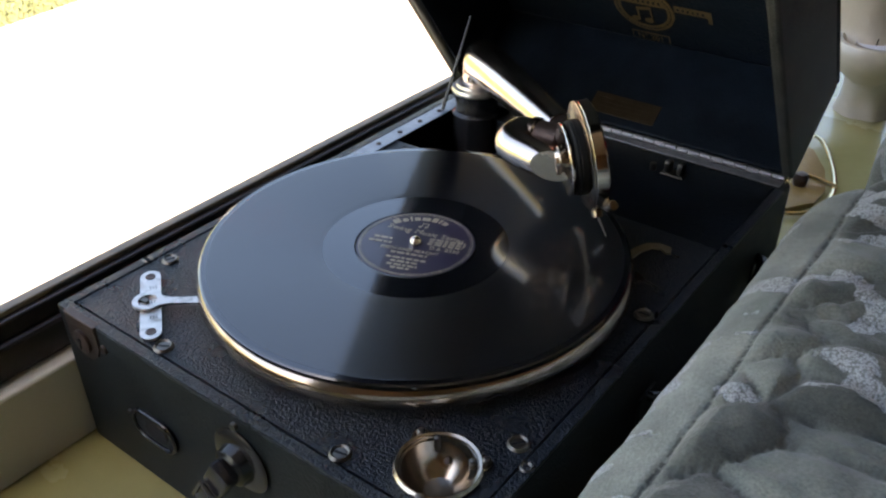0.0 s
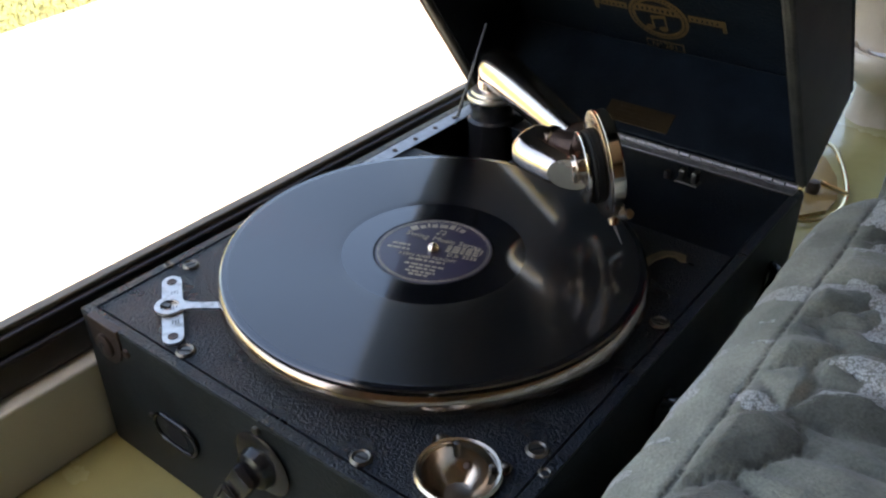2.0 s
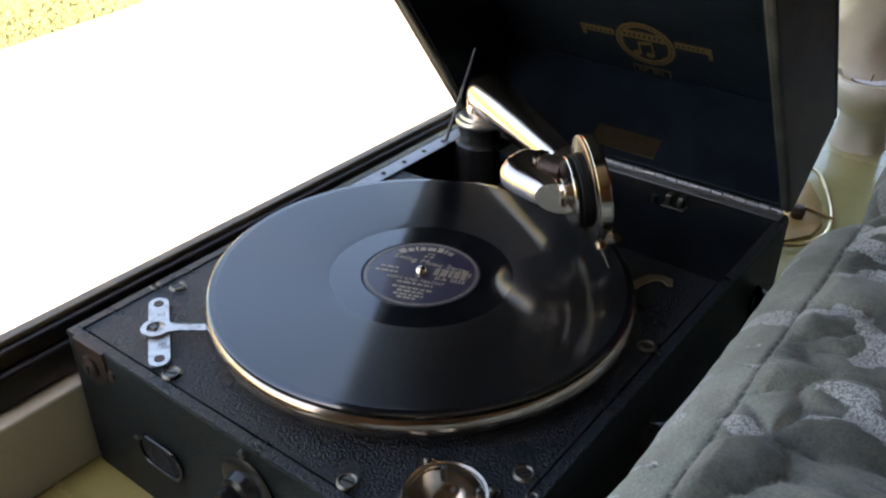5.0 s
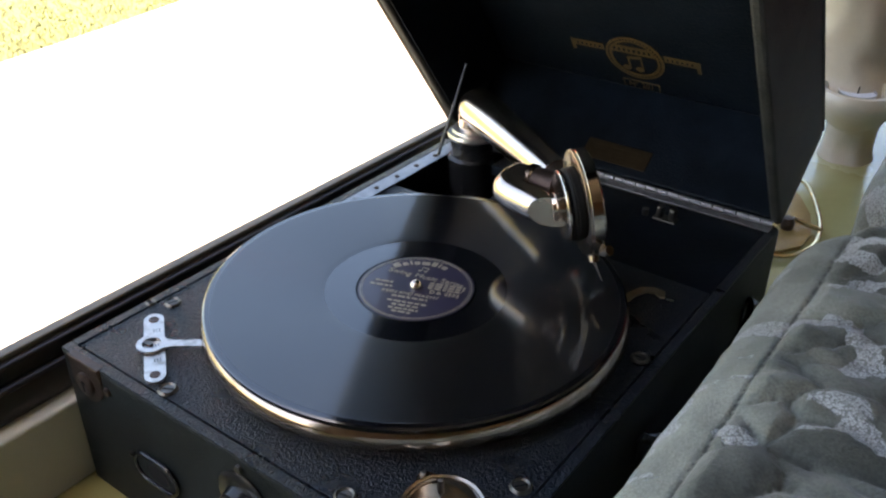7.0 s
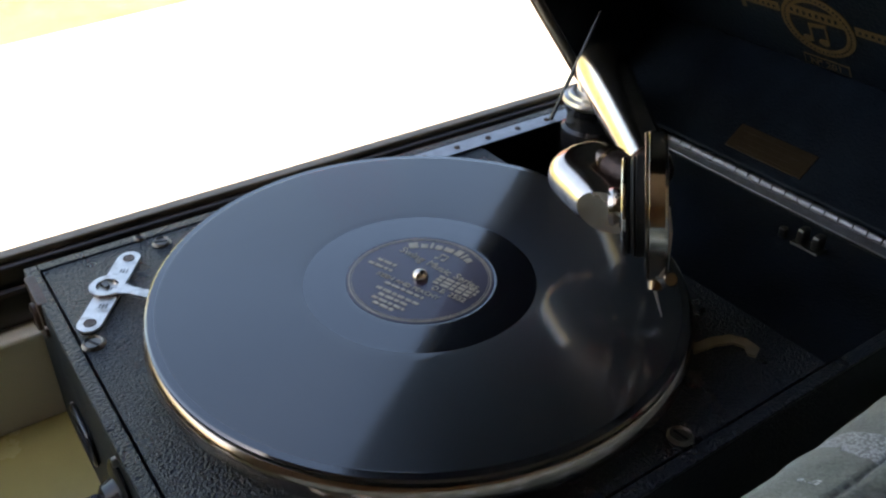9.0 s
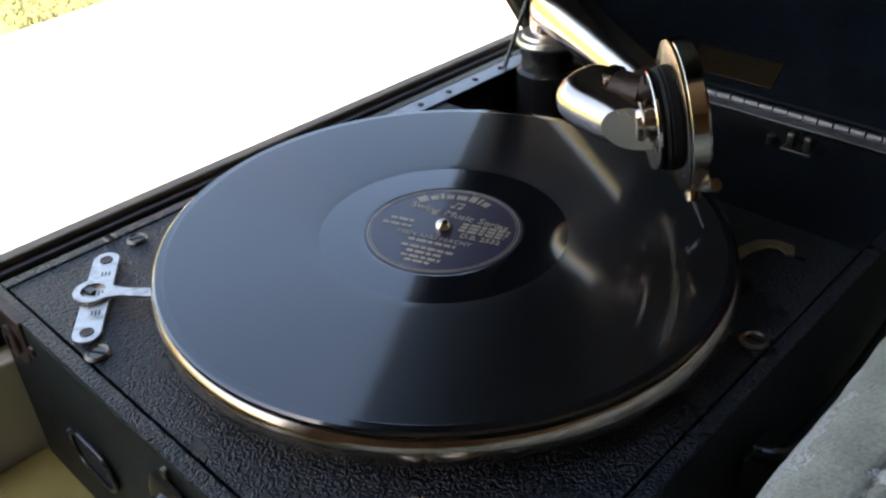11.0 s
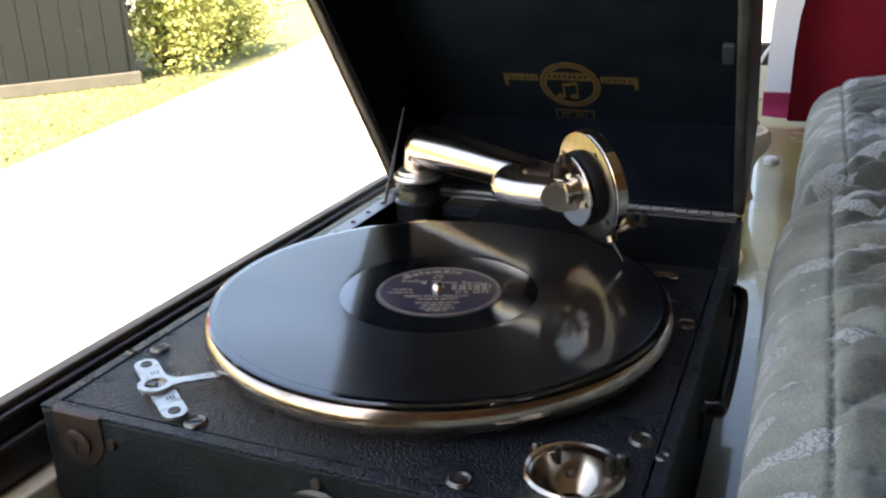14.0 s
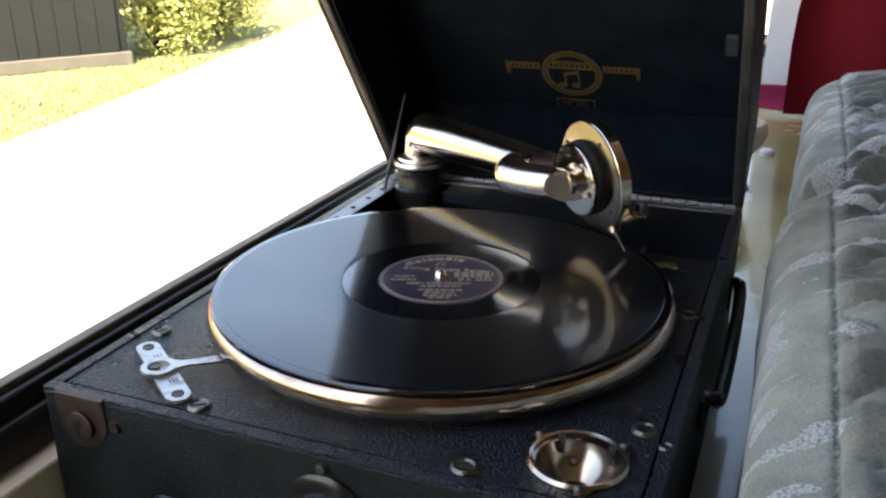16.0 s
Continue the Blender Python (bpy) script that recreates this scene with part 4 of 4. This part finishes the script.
part("winder_arm", bm, BLACKENAMEL, clasp, "black enamelled folding arm", smooth=True)
bm = box(-0.0066, -0.0050, -0.0300, -0.0120, 0.0185, 0.0197, bevel=0.0004)
add_box(bm, -0.0045, 0.0045, -0.0138, -0.0120, 0.0178, 0.0200, bevel=0.0006)
bm.transform(W)
part("winder_ferrule", bm, DULLSCREW, clasp, "worn steel edge")
part("stud", lathe([(0.0024, 0.0002), (0.0022, 0.0022), (0, 0.0026)], 14, F @ Matrix.Translation((0.0075, -0.0065, 0.0))), DULLSCREW, clasp, smooth=True)

# strap handle on the side
side = [(0.143, 0.190, -0.036), (0.149, 0.187, -0.037), (0.1510, 0.170, -0.046), (0.1515, 0.112, -0.056), (0.1510, 0.050, -0.052), (0.149, 0.029, -0.042), (0.143, 0.025, -0.040)]
part("carrying_handle", tube(smooth_path(side, 5), [0.0034] * 5 + [0.0044] * 21 + [0.0034] * 5, 12), BLACKENAMEL, gram, "black leather carrying handle", smooth=True)
for y in (0.190, 0.025):
    part("handle_plate", box(HALF, HALF + 0.002, y - 0.010, y + 0.010, -0.055, -0.037, bevel=0.0008), REXINE_SIDE, gram)

# lid: leans forward over the deck on its hinge
U = Vector((0, -0.590, 0.807)).normalized()
N = Vector((0, U.z, -U.y))
LID = Matrix(((1, 0, 0, 0), (0, U.y, -N.y, BACK), (0, U.z, -N.z, 0.001), (0, 0, 0, 1)))
LEN, DEPTH, T = 0.389, 0.088, 0.0075
def lid_part(name, bm, mat_, parent, label="", smooth=False):
    bm.transform(LID)
    return part(name, bm, mat_, parent, label, smooth)

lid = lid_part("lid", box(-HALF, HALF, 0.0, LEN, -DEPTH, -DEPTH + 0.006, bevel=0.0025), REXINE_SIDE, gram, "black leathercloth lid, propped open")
for xa, xb in ((-HALF, -HALF + T), (HALF - T, HALF)):
    lid_part("lid_wall", box(xa, xb, 0.0, LEN, -DEPTH + 0.0062, 0.0, bevel=0.0022), LIDSIDE, lid)
lid_part("lid_wall", box(-HALF + T + 0.0002, HALF - T - 0.0002, 0.0, T, -DEPTH + 0.0062, -0.001, bevel=0.0015), LINING, lid)
lid_part("lid_wall", box(-HALF + T + 0.0002, HALF - T - 0.0002, LEN - T, LEN, -DEPTH + 0.0062, 0.0, bevel=0.0022), REXINE_SIDE, lid)
lid_part("lid_panel", box(-HALF + T + 0.0004, HALF - T - 0.0004, T + 0.0004, LEN - T - 0.0004, -DEPTH + 0.0062, -0.0815), LINING, lid, "navy-black lid lining")
lid_part("rim_binding", box(-HALF - 0.0004, -HALF + 0.0016, 0.004, LEN - 0.004, -0.0010, 0.0006, bevel=0.0004), BRASS, lid, "worn olive edge of the lid")
for xs in (-1, 1):
    lid_part("lining_strip", box(min(xs * 0.1352, xs * 0.1338), max(xs * 0.1352, xs * 0.1338), T, LEN - T, -0.0812, -0.004), LINING, lid)

# piano hinge
hinge = part("piano_hinge", box(-0.1385, 0.1385, BACK - 0.0125, BACK - 0.0045, 0.0000, 0.0012, bevel=0.0004), STRIP, gram, "long steel piano hinge")
first = None
for i in range(31):
    if first is None:
        first = part("knuckle", rod((-0.1385, 0, 0), (-0.1300, 0, 0), 0.0027, seg=14, rim=0.0004), STRIP, hinge, smooth=True)
        ob = first
    else:
        ob = new("knuckle", first.data)
        ob.parent = hinge
    ob.location = (i * 0.00894, BACK - 0.0025, 0.0026)
part("hinge_end", rod((0.1385, BACK - 0.0025, 0.0026), (0.1425, BACK - 0.0025, 0.0026), 0.0024, seg=12), BRASSPALE, hinge)

# gold transfer on the lining: bars, ring, note and plate; the lettering becomes plain bars
P0 = -0.0813
def on_panel(name, outline, label="", parent=None, mat_=LIDGOLD, lift=0.0):
    return lid_part(name, slab(outline, P0 + lift, P0 + 0.0004 + lift), mat_, parent or lid, label)

emblem = lid_part("emblem_ring", ring_plate(0.0192, 0.0247, P0, P0 + 0.0005, 56, Matrix.Translation((0, 0.0465, 0))), LIDGOLD, lid, "gold emblem transfer")
emblem_dots = bmesh.new()
for i in range(48):
    a = 2 * math.pi * i / 48
    add_box(emblem_dots, 0.0220 * math.cos(a) - 0.0006, 0.0220 * math.cos(a) + 0.0006, 0.0465 + 0.0220 * math.sin(a) - 0.0006, 0.0465 + 0.0220 * math.sin(a) + 0.0006, P0 + 0.0004, P0 + 0.0007)
lid_part("emblem_beads", emblem_dots, LINING, emblem, "fine dark beading")
on_panel("emblem_band", [(-0.0205, 0.0515), (0.0205, 0.0515), (0.0195, 0.0600), (-0.0195, 0.0600)], "gold band with worn dark bars", emblem)
for xs in (-1, 1):
    on_panel("emblem_bar", [(xs * 0.0255, 0.0500), (xs * 0.0515, 0.0500), (xs * 0.0515, 0.0440), (xs * 0.0545, 0.0440), (xs * 0.0545, 0.0570), (xs * 0.0255, 0.0570)], "", emblem)
bm = bmesh.new()
for i in range(8):
    add_box(bm, -0.0165 + i * 0.0042, -0.0148 + i * 0.0042, 0.0545, 0.0572, P0 + 0.0005, P0 + 0.0008)
for xs in (-1, 1):
    for i in range(6):
        add_box(bm, xs * 0.0385 - 0.0105 + i * 0.0039, xs * 0.0385 - 0.0089 + i * 0.0039, 0.0527, 0.0545, P0 + 0.0005, P0 + 0.0008)
lid_part("emblem_lettering", bm, LINING, emblem, "worn dark lettering")
bm = bmesh.new()
for x in (-0.0065, 0.0045):
    add_slab(bm, oval(x - 0.0022, 0.0335, 0.0036, 0.0028, 16), P0, P0 + 0.0005)
    add_box(bm, x, x + 0.0013, 0.0335, 0.0475, P0, P0 + 0.0005)
add_slab(bm, [(-0.0065, 0.0445), (0.0058, 0.0470), (0.0058, 0.0500), (-0.0065, 0.0475)], P0 + 0.0001, P0 + 0.0006)
lid_part("emblem_note", bm, LIDGOLD, emblem, "gold double music note")
plate = lid_part("number_plate", slab([(-0.0160, 0.0082), (0.0160, 0.0082), (0.0160, 0.0174), (-0.0160, 0.0174)], P0, P0 + 0.0003), LIDGOLD, lid, "gold bordered model number panel")
on_panel("field", [(-0.0150, 0.0092), (0.0150, 0.0092), (0.0150, 0.0164), (-0.0150, 0.0164)], "", plate, LINING, 0.0003)


def add_text(bm, text, size, m, depth=0.00012):
    """Adds the text, centred, in the plane of m."""
    cu = bpy.data.curves.new("text", "FONT")
    cu.body, cu.size, cu.extrude, cu.align_x, cu.align_y, cu.resolution_u = text, size, depth, "CENTER", "CENTER", 3
    ob = bpy.data.objects.new("text", cu)
    me = bpy.data.meshes.new_from_object(ob)
    me.transform(m)
    bm.from_mesh(me)
    bpy.data.objects.remove(ob)
    bpy.data.curves.remove(cu)
    bpy.data.meshes.remove(me)


bm = bmesh.new()
add_text(bm, "N\u00ba 201", 0.0078, Matrix.Translation((0, 0.0128, P0 + 0.0008)))
lid_part("number_lettering", bm, LIDGOLD, plate)
lid_part("stay_bracket", box(0.1175, 0.1262, 0.078, 0.096, -0.0812, -0.0770, bevel=0.001), STEEL, lid, "small steel catch")

# maker's plate on the lid's lower wall, drawn with plain bars
maker = lid_part("maker_plate", box(-0.0210, 0.0340, T - 0.0001, T + 0.0007, -0.0260, -0.0085, bevel=0.0002), BRASS, lid, "dull brass plate with worn lettering")
for j in range(4):
    bm = bmesh.new()
    add_box(bm, -0.0170 + 0.003 * (j % 2), 0.0300 - 0.004 * (j % 3), T + 0.0006, T + 0.0009, -0.0235 + j * 0.0038, -0.0220 + j * 0.0038)
    lid_part("plate_bar", bm, BRASS, maker)

# lid stay
part("lid_stay", tube([(-0.1276, 0.1886, -0.0046), (-0.1250, 0.2060, 0.0330), (-0.1226, 0.2240, 0.0720)], [0.0014, 0.0014, 0.0014], 10), BLACKENAMEL, gram, "thin black lid stay", smooth=True)

# tone arm
part("arm_base", lathe([(0.0200, -0.060), (0.0200, 0.002), (0.0175, 0.004), (0.0165, 0.0120), (0.0178, 0.0135), (0.0178, 0.0185), (0.0160, 0.0200), (0, 0.0200)], 40, Matrix.Translation((-0.1030, 0.2060, 0))), BLACKENAMEL, gram, "black enamelled tone arm base", smooth=True)
arm_c = Vector((-0.1030, 0.2060, 0))
part("arm_collar", lathe([(0.0150, 0.0190), (0.0198, 0.0195), (0.0204, 0.0215), (0.0198, 0.0240), (0.0170, 0.0248), (0.0165, 0.0270), (0.0135, 0.0285), (0, 0.0285)], 40, Matrix.Translation(arm_c)), STEEL, gram, "dull nickel collar", smooth=True)
aim = Vector((0.830, -0.552, 0.020)).normalized()
path = [arm_c + Vector((0, 0, 0.0250)), arm_c + Vector((0, 0, 0.0335))]
path += smooth_path([arm_c + Vector((0, 0, 0.0370)), arm_c + aim * 0.0045 + Vector((0, 0, 0.0440)), arm_c + aim * 0.0125 + Vector((0, 0, 0.0480))], 5)
start = arm_c + aim * 0.0185 + Vector((0, 0, 0.0485))
path += [start + aim * s for s in (0.0, 0.045, 0.090, 0.133)]
n_ = len(path)
arm = part("tone_arm", tube(path, [0.0116, 0.0116] + [0.0116 + 0.0042 * k / (n_ - 7) for k in range(n_ - 6)] + [0.0165, 0.0150, 0.0132, 0.0116], 32), ARMNICKEL, gram, "polished nickel tone arm", smooth=True)
end = start + aim * 0.131
AX = Vector((0.715, 0.690, 0.13)).normalized()
hub = Vector((0.0550, 0.0705, 0.0612))
far = Vector((0.0360, 0.0960, 0.0575))
part("arm_sleeve", tube([end - aim * 0.004, end + aim * 0.006, far + Vector((0.002, 0.004, 0)), far, far - Vector((0.019, 0.001, 0))], [0.0110, 0.0110, 0.0104, 0.0104, 0.0104], 28), BRONZE, arm, "dark tarnished sleeve", smooth=True)
knee = Vector((0.0440, 0.0660, 0.0592))
goose = smooth_path([far - Vector((0.0175, 0.001, 0)), far - Vector((0.0230, 0.0035, -0.001)), (0.0130, 0.0855, 0.0590), (0.0158, 0.0755, 0.0585), (0.0245, 0.0715, 0.0582)], 6)
goose += [goose[-1].lerp(knee, k / 4) for k in (1, 2, 3)]
run = (knee - goose[-1]).normalized()
bm = tube(goose + [knee, knee + run * 0.010, knee + run * 0.022], [0.0100] * 12 + [0.0104] * (len(goose) - 12) + [0.0098, 0.0090, 0.0085], 40)
facet_n = Vector((0.42, -0.90, 0.15)).normalized()
cut = bmesh.ops.bisect_plane(bm, geom=bm.verts[:] + bm.edges[:] + bm.faces[:], plane_co=knee + run * 0.0110, plane_no=facet_n, clear_outer=True)
rim_edges = [e for e in cut["geom_cut"] if isinstance(e, bmesh.types.BMEdge)]
ring_ = [v.co.copy() for v in {v for e in rim_edges for v in e.verts}]
mid = sum(ring_, Vector()) / len(ring_)
across = facet_n.cross(Vector((0, 0, 1))).normalized()
upward = across.cross(facet_n)
ring_.sort(key=lambda p: math.atan2((p - mid).dot(upward), (p - mid).dot(across)))
part("gooseneck", bm, ARMNICKEL, arm, "polished nickel gooseneck bend", smooth=True)
part("neck_stub", rod(hub - AX * 0.0036, hub + AX * 0.0008, 0.0054, 0.0064, 28), ARMNICKEL, arm, smooth=True)
bm = bmesh.new()
top_ = bm.faces.new([bm.verts.new(p) for p in ring_])
back_ = bmesh.ops.extrude_face_region(bm, geom=[top_])
bmesh.ops.translate(bm, vec=-facet_n * 0.001, verts=[v for v in back_["geom"] if isinstance(v, bmesh.types.BMVert)])
bmesh.ops.recalc_face_normals(bm, faces=bm.faces)
part("mitre_facet", bm, FACET, arm, "flat polished mitre on the gooseneck")
bm = lathe([(0.0104, -0.002), (0.0118, -0.001), (0.0118, 0.0025), (0.0104, 0.0035)], 32, along(far - Vector((0.0150, 0.001, 0)), far - Vector((0.035, 0.001, 0))), close=True)
part("locking_ring", bm, FLANGE, arm, smooth=True)

# sound box, its axis along AX
SB = along(hub, hub + AX)
SB2 = along(hub + AX * 0.0032, hub + AX * 1.0032)
box_ob = part("sound_box", lathe([(0, 0.0080), (0.0318, 0.0080), (0.0328, 0.0088), (0.0328, 0.0150), (0.0316, 0.0162), (0.026, 0.0165), (0.023, 0.0145), (0, 0.0145)], 72, SB2), CHROME, gram, "nickel sound box", smooth=True)
part("back_flange", lathe([(0, 0.0068), (0.0315, 0.0068), (0.0325, 0.0072), (0.0325, 0.0080), (0, 0.0080)], 72, SB2), FLANGE, box_ob, "polished flange", smooth=True)
part("rubber_gasket", lathe([(0.0175, 0.0022), (0.0205, 0.0024), (0.0215, 0.0031), (0.0207, 0.0039), (0.0218, 0.0046), (0.0223, 0.0054), (0.0214, 0.0061), (0.0224, 0.0068), (0.0224, 0.0102), (0.0175, 0.0102)], 64, SB), RUBBER, box_ob, "black rubber gasket", smooth=True)
face = part("face_plate", lathe([(0.0065, 0.0004), (0.0212, 0.0004), (0.0217, 0.0009), (0.0217, 0.0022), (0, 0.0022)], 64, SB), CHROME, box_ob, "polished round back plate", smooth=True)
part("hub_collar", lathe([(0.0062, -0.0060), (0.0082, -0.0055), (0.0090, -0.0035), (0.0082, -0.0015), (0.0100, -0.0008), (0.0100, 0.0008), (0.0062, 0.0008)], 36, SB), CHROME, face, smooth=True)
for i in range(3):
    a = 1.3 + i * 2.094
    part("screw", lathe([(0.0019, 0.0005), (0.0019, 0.0001), (0, -0.0001)], 12, SB @ Matrix.Translation((0.0175 * math.cos(a), 0.0175 * math.sin(a), 0))), DARK, face)
for i in range(4):
    a = 0.6 + i * 1.571
    part("rim_screw", lathe([(0.0017, 0.0070), (0.0014, 0.0065), (0, 0.0064)], 12, SB2 @ Matrix.Translation((0.0278 * math.cos(a), 0.0278 * math.sin(a), 0))), DARK, box_ob)
SIDE = Vector((0.694, -0.720, 0.0))
hub = hub + AX * 0.0032
reach = (SIDE * 0.55 + Vector((0, 0, -0.83))).normalized()
low = hub + AX * 0.0150 + SIDE * 0.0175 + Vector((0, 0, -0.0275))
holder = part("needle_holder", rod(low - reach * 0.007, low + reach * 0.0045, 0.0044, 0.0034, 20), FLANGE, box_ob, "nickel needle holder", smooth=True)
bm = rod(low + SIDE * 0.001 + Vector((0, 0, 0.003)), hub + AX * 0.0185 + SIDE * 0.0285 + Vector((0, 0, -0.0200)), 0.0020, 0.0022, 14)
add_rod(bm, hub + AX * 0.0180 + SIDE * 0.0265 + Vector((0, 0, -0.0210)), hub + AX * 0.0200 + SIDE * 0.0310 + Vector((0, 0, -0.0175)), 0.0031, 0.0031, 18)
part("thumb_screw", bm, FLANGE, holder, "knurled thumb screw", smooth=True)
part("needle", tube([low + reach * 0.004, hub + AX * 0.0195 + SIDE * 0.0243 + Vector((0, 0, -0.0422))], [0.0008, 0.0003], 8), STEEL, holder, smooth=True)
part("stylus_bar", tube([low - reach * 0.004 + AX * 0.003, hub + AX * 0.0185 + SIDE * 0.006 + Vector((0, 0, -0.010)), hub + AX * 0.0165], [0.0018, 0.0014, 0.0010], 8), STEEL, box_ob, smooth=True)

# ---------------------------------------------------------------- the record
rec = thing("shellac_record", (0, 0, DECK + 0.0166), "black ten-inch shellac record with a dark purple label, on the turntable", "record")
part("grooved_face", lathe([(0.0548, 0.0022), (0.0570, 0.00232), (0.0600, 0.0024), (0.1202, 0.0025), (0.1205, 0.0025), (0.1208, 0.0024)], 160, close=False), GROOVED, rec, "finely grooved playing face", smooth=True)
part("rim", lathe([(0.1208, 0.0024), (0.1240, 0.0023), (0.1250, 0.0016), (0.1250, 0.0006), (0.1240, 0.0), (0, 0.0)], 160), SMOOTH, rec, smooth=True)
part("run_out", lathe([(0.0034, 0.0019), (0.0350, 0.0019), (0.0360, 0.0022), (0.0362, 0.0022), (0.0546, 0.0022), (0.0548, 0.0022)], 128), SMOOTH, rec, "smooth run-out band", smooth=True)
for r in (0.0381, 0.0388, 0.0432, 0.0439, 0.0476, 0.0508):
    part("run_out_groove", ring_plate(r, r + 0.0002, 0.0019, 0.00222, 96), SMOOTH, rec)
lab = part("label", ring_plate(0.0036, 0.0349, 0.0015, 0.00225, 96), LABEL, rec, "dark purple paper label with gold print")
TL = Matrix.Translation((0, 0, 0.0024)) @ Matrix.Rotation(radians(20), 4, "Z")
part("label_ring", ring_plate(0.0332, 0.0337, 0.0022, 0.0024, 96), GOLD, lab)
part("label_ring", ring_plate(0.0322, 0.0324, 0.0022, 0.0024, 96), GOLD, lab)
a = math.pi / 2 + 0.86
for width, tall in ((0.0046, 0.0050), (0.0034, 0.0036), (0.0013, 0.0050), (0.0034, 0.0036), (0.0050, 0.0036), (0.0034, 0.0050), (0.0013, 0.0050), (0.0034, 0.0036)):   # the maker's name as plain bars
    a -= (width / 2 + 0.0007) / 0.0275
    bm = box(-width / 2, width / 2, 0.0252, 0.0252 + tall, 0.0, 0.00012)
    bm.transform(TL @ Matrix.Rotation(a - math.pi / 2, 4, "Z"))
    part("name_bar", bm, GOLD, lab)
    a -= (width / 2 + 0.0007) / 0.0275
bm = bmesh.new()
SLANT = TL @ Matrix.Rotation(radians(-7), 4, "Z")
add_text(bm, "Swing", 0.0066, SLANT @ Matrix.Translation((-0.0160, 0.0115, 0)))
add_text(bm, "Music", 0.0064, SLANT @ Matrix.Translation((0.0015, 0.0118, 0)))
add_text(bm, "Series", 0.0062, SLANT @ Matrix.Translation((0.0185, 0.0122, 0)))
add_text(bm, "D.B. 2532", 0.0046, TL @ Matrix.Translation((0.0185, -0.0030, 0)))
add_text(bm, "KEEN AND PEACHY", 0.0040, TL @ Matrix.Translation((-0.0010, -0.0086, 0)))
for x in (-0.0026, 0.0010):
    add_slab(bm, oval(x - 0.0006, 0.0178, 0.0011, 0.0009, 10), 0.0, 0.00012, TL)
    add_slab(bm, [(x, 0.0178), (x + 0.0005, 0.0178), (x + 0.0005, 0.0222), (x, 0.0222)], 0.0, 0.00012, TL)
add_slab(bm, [(-0.0026, 0.0213), (0.0015, 0.0213), (0.0015, 0.0222), (-0.0026, 0.0222)], 0.00002, 0.00014, TL)
part("label_lettering", bm, GOLD, lab)
bm = bmesh.new()
for x0, x1, y in ((-0.011, 0.011, -0.0125), (-0.012, 0.012, -0.0175), (-0.008, 0.008, -0.0210), (-0.009, 0.009, -0.0245), (-0.028, -0.014, -0.0035), (-0.026, -0.015, 0.0010), (0.007, 0.029, 0.0062), (0.007, 0.029, 0.0036), (0.007, 0.028, 0.0010), (-0.006, 0.006, -0.0275)):
    b0 = len(bm.verts)
    x = x0
    k_ = 0
    while x < x1:
        wdt = (0.0030, 0.0044, 0.0022, 0.0036)[k_ % 4]
        add_box(bm, x, min(x + wdt, x1), y - 0.0009, y + 0.0009, 0.0, 0.00012)
        x += wdt + 0.0009
        k_ += 1
    bm.verts.ensure_lookup_table()
    bmesh.ops.transform(bm, matrix=TL, verts=bm.verts[b0:])
part("small_print", bm, GOLD, lab, "illegible gold small print")
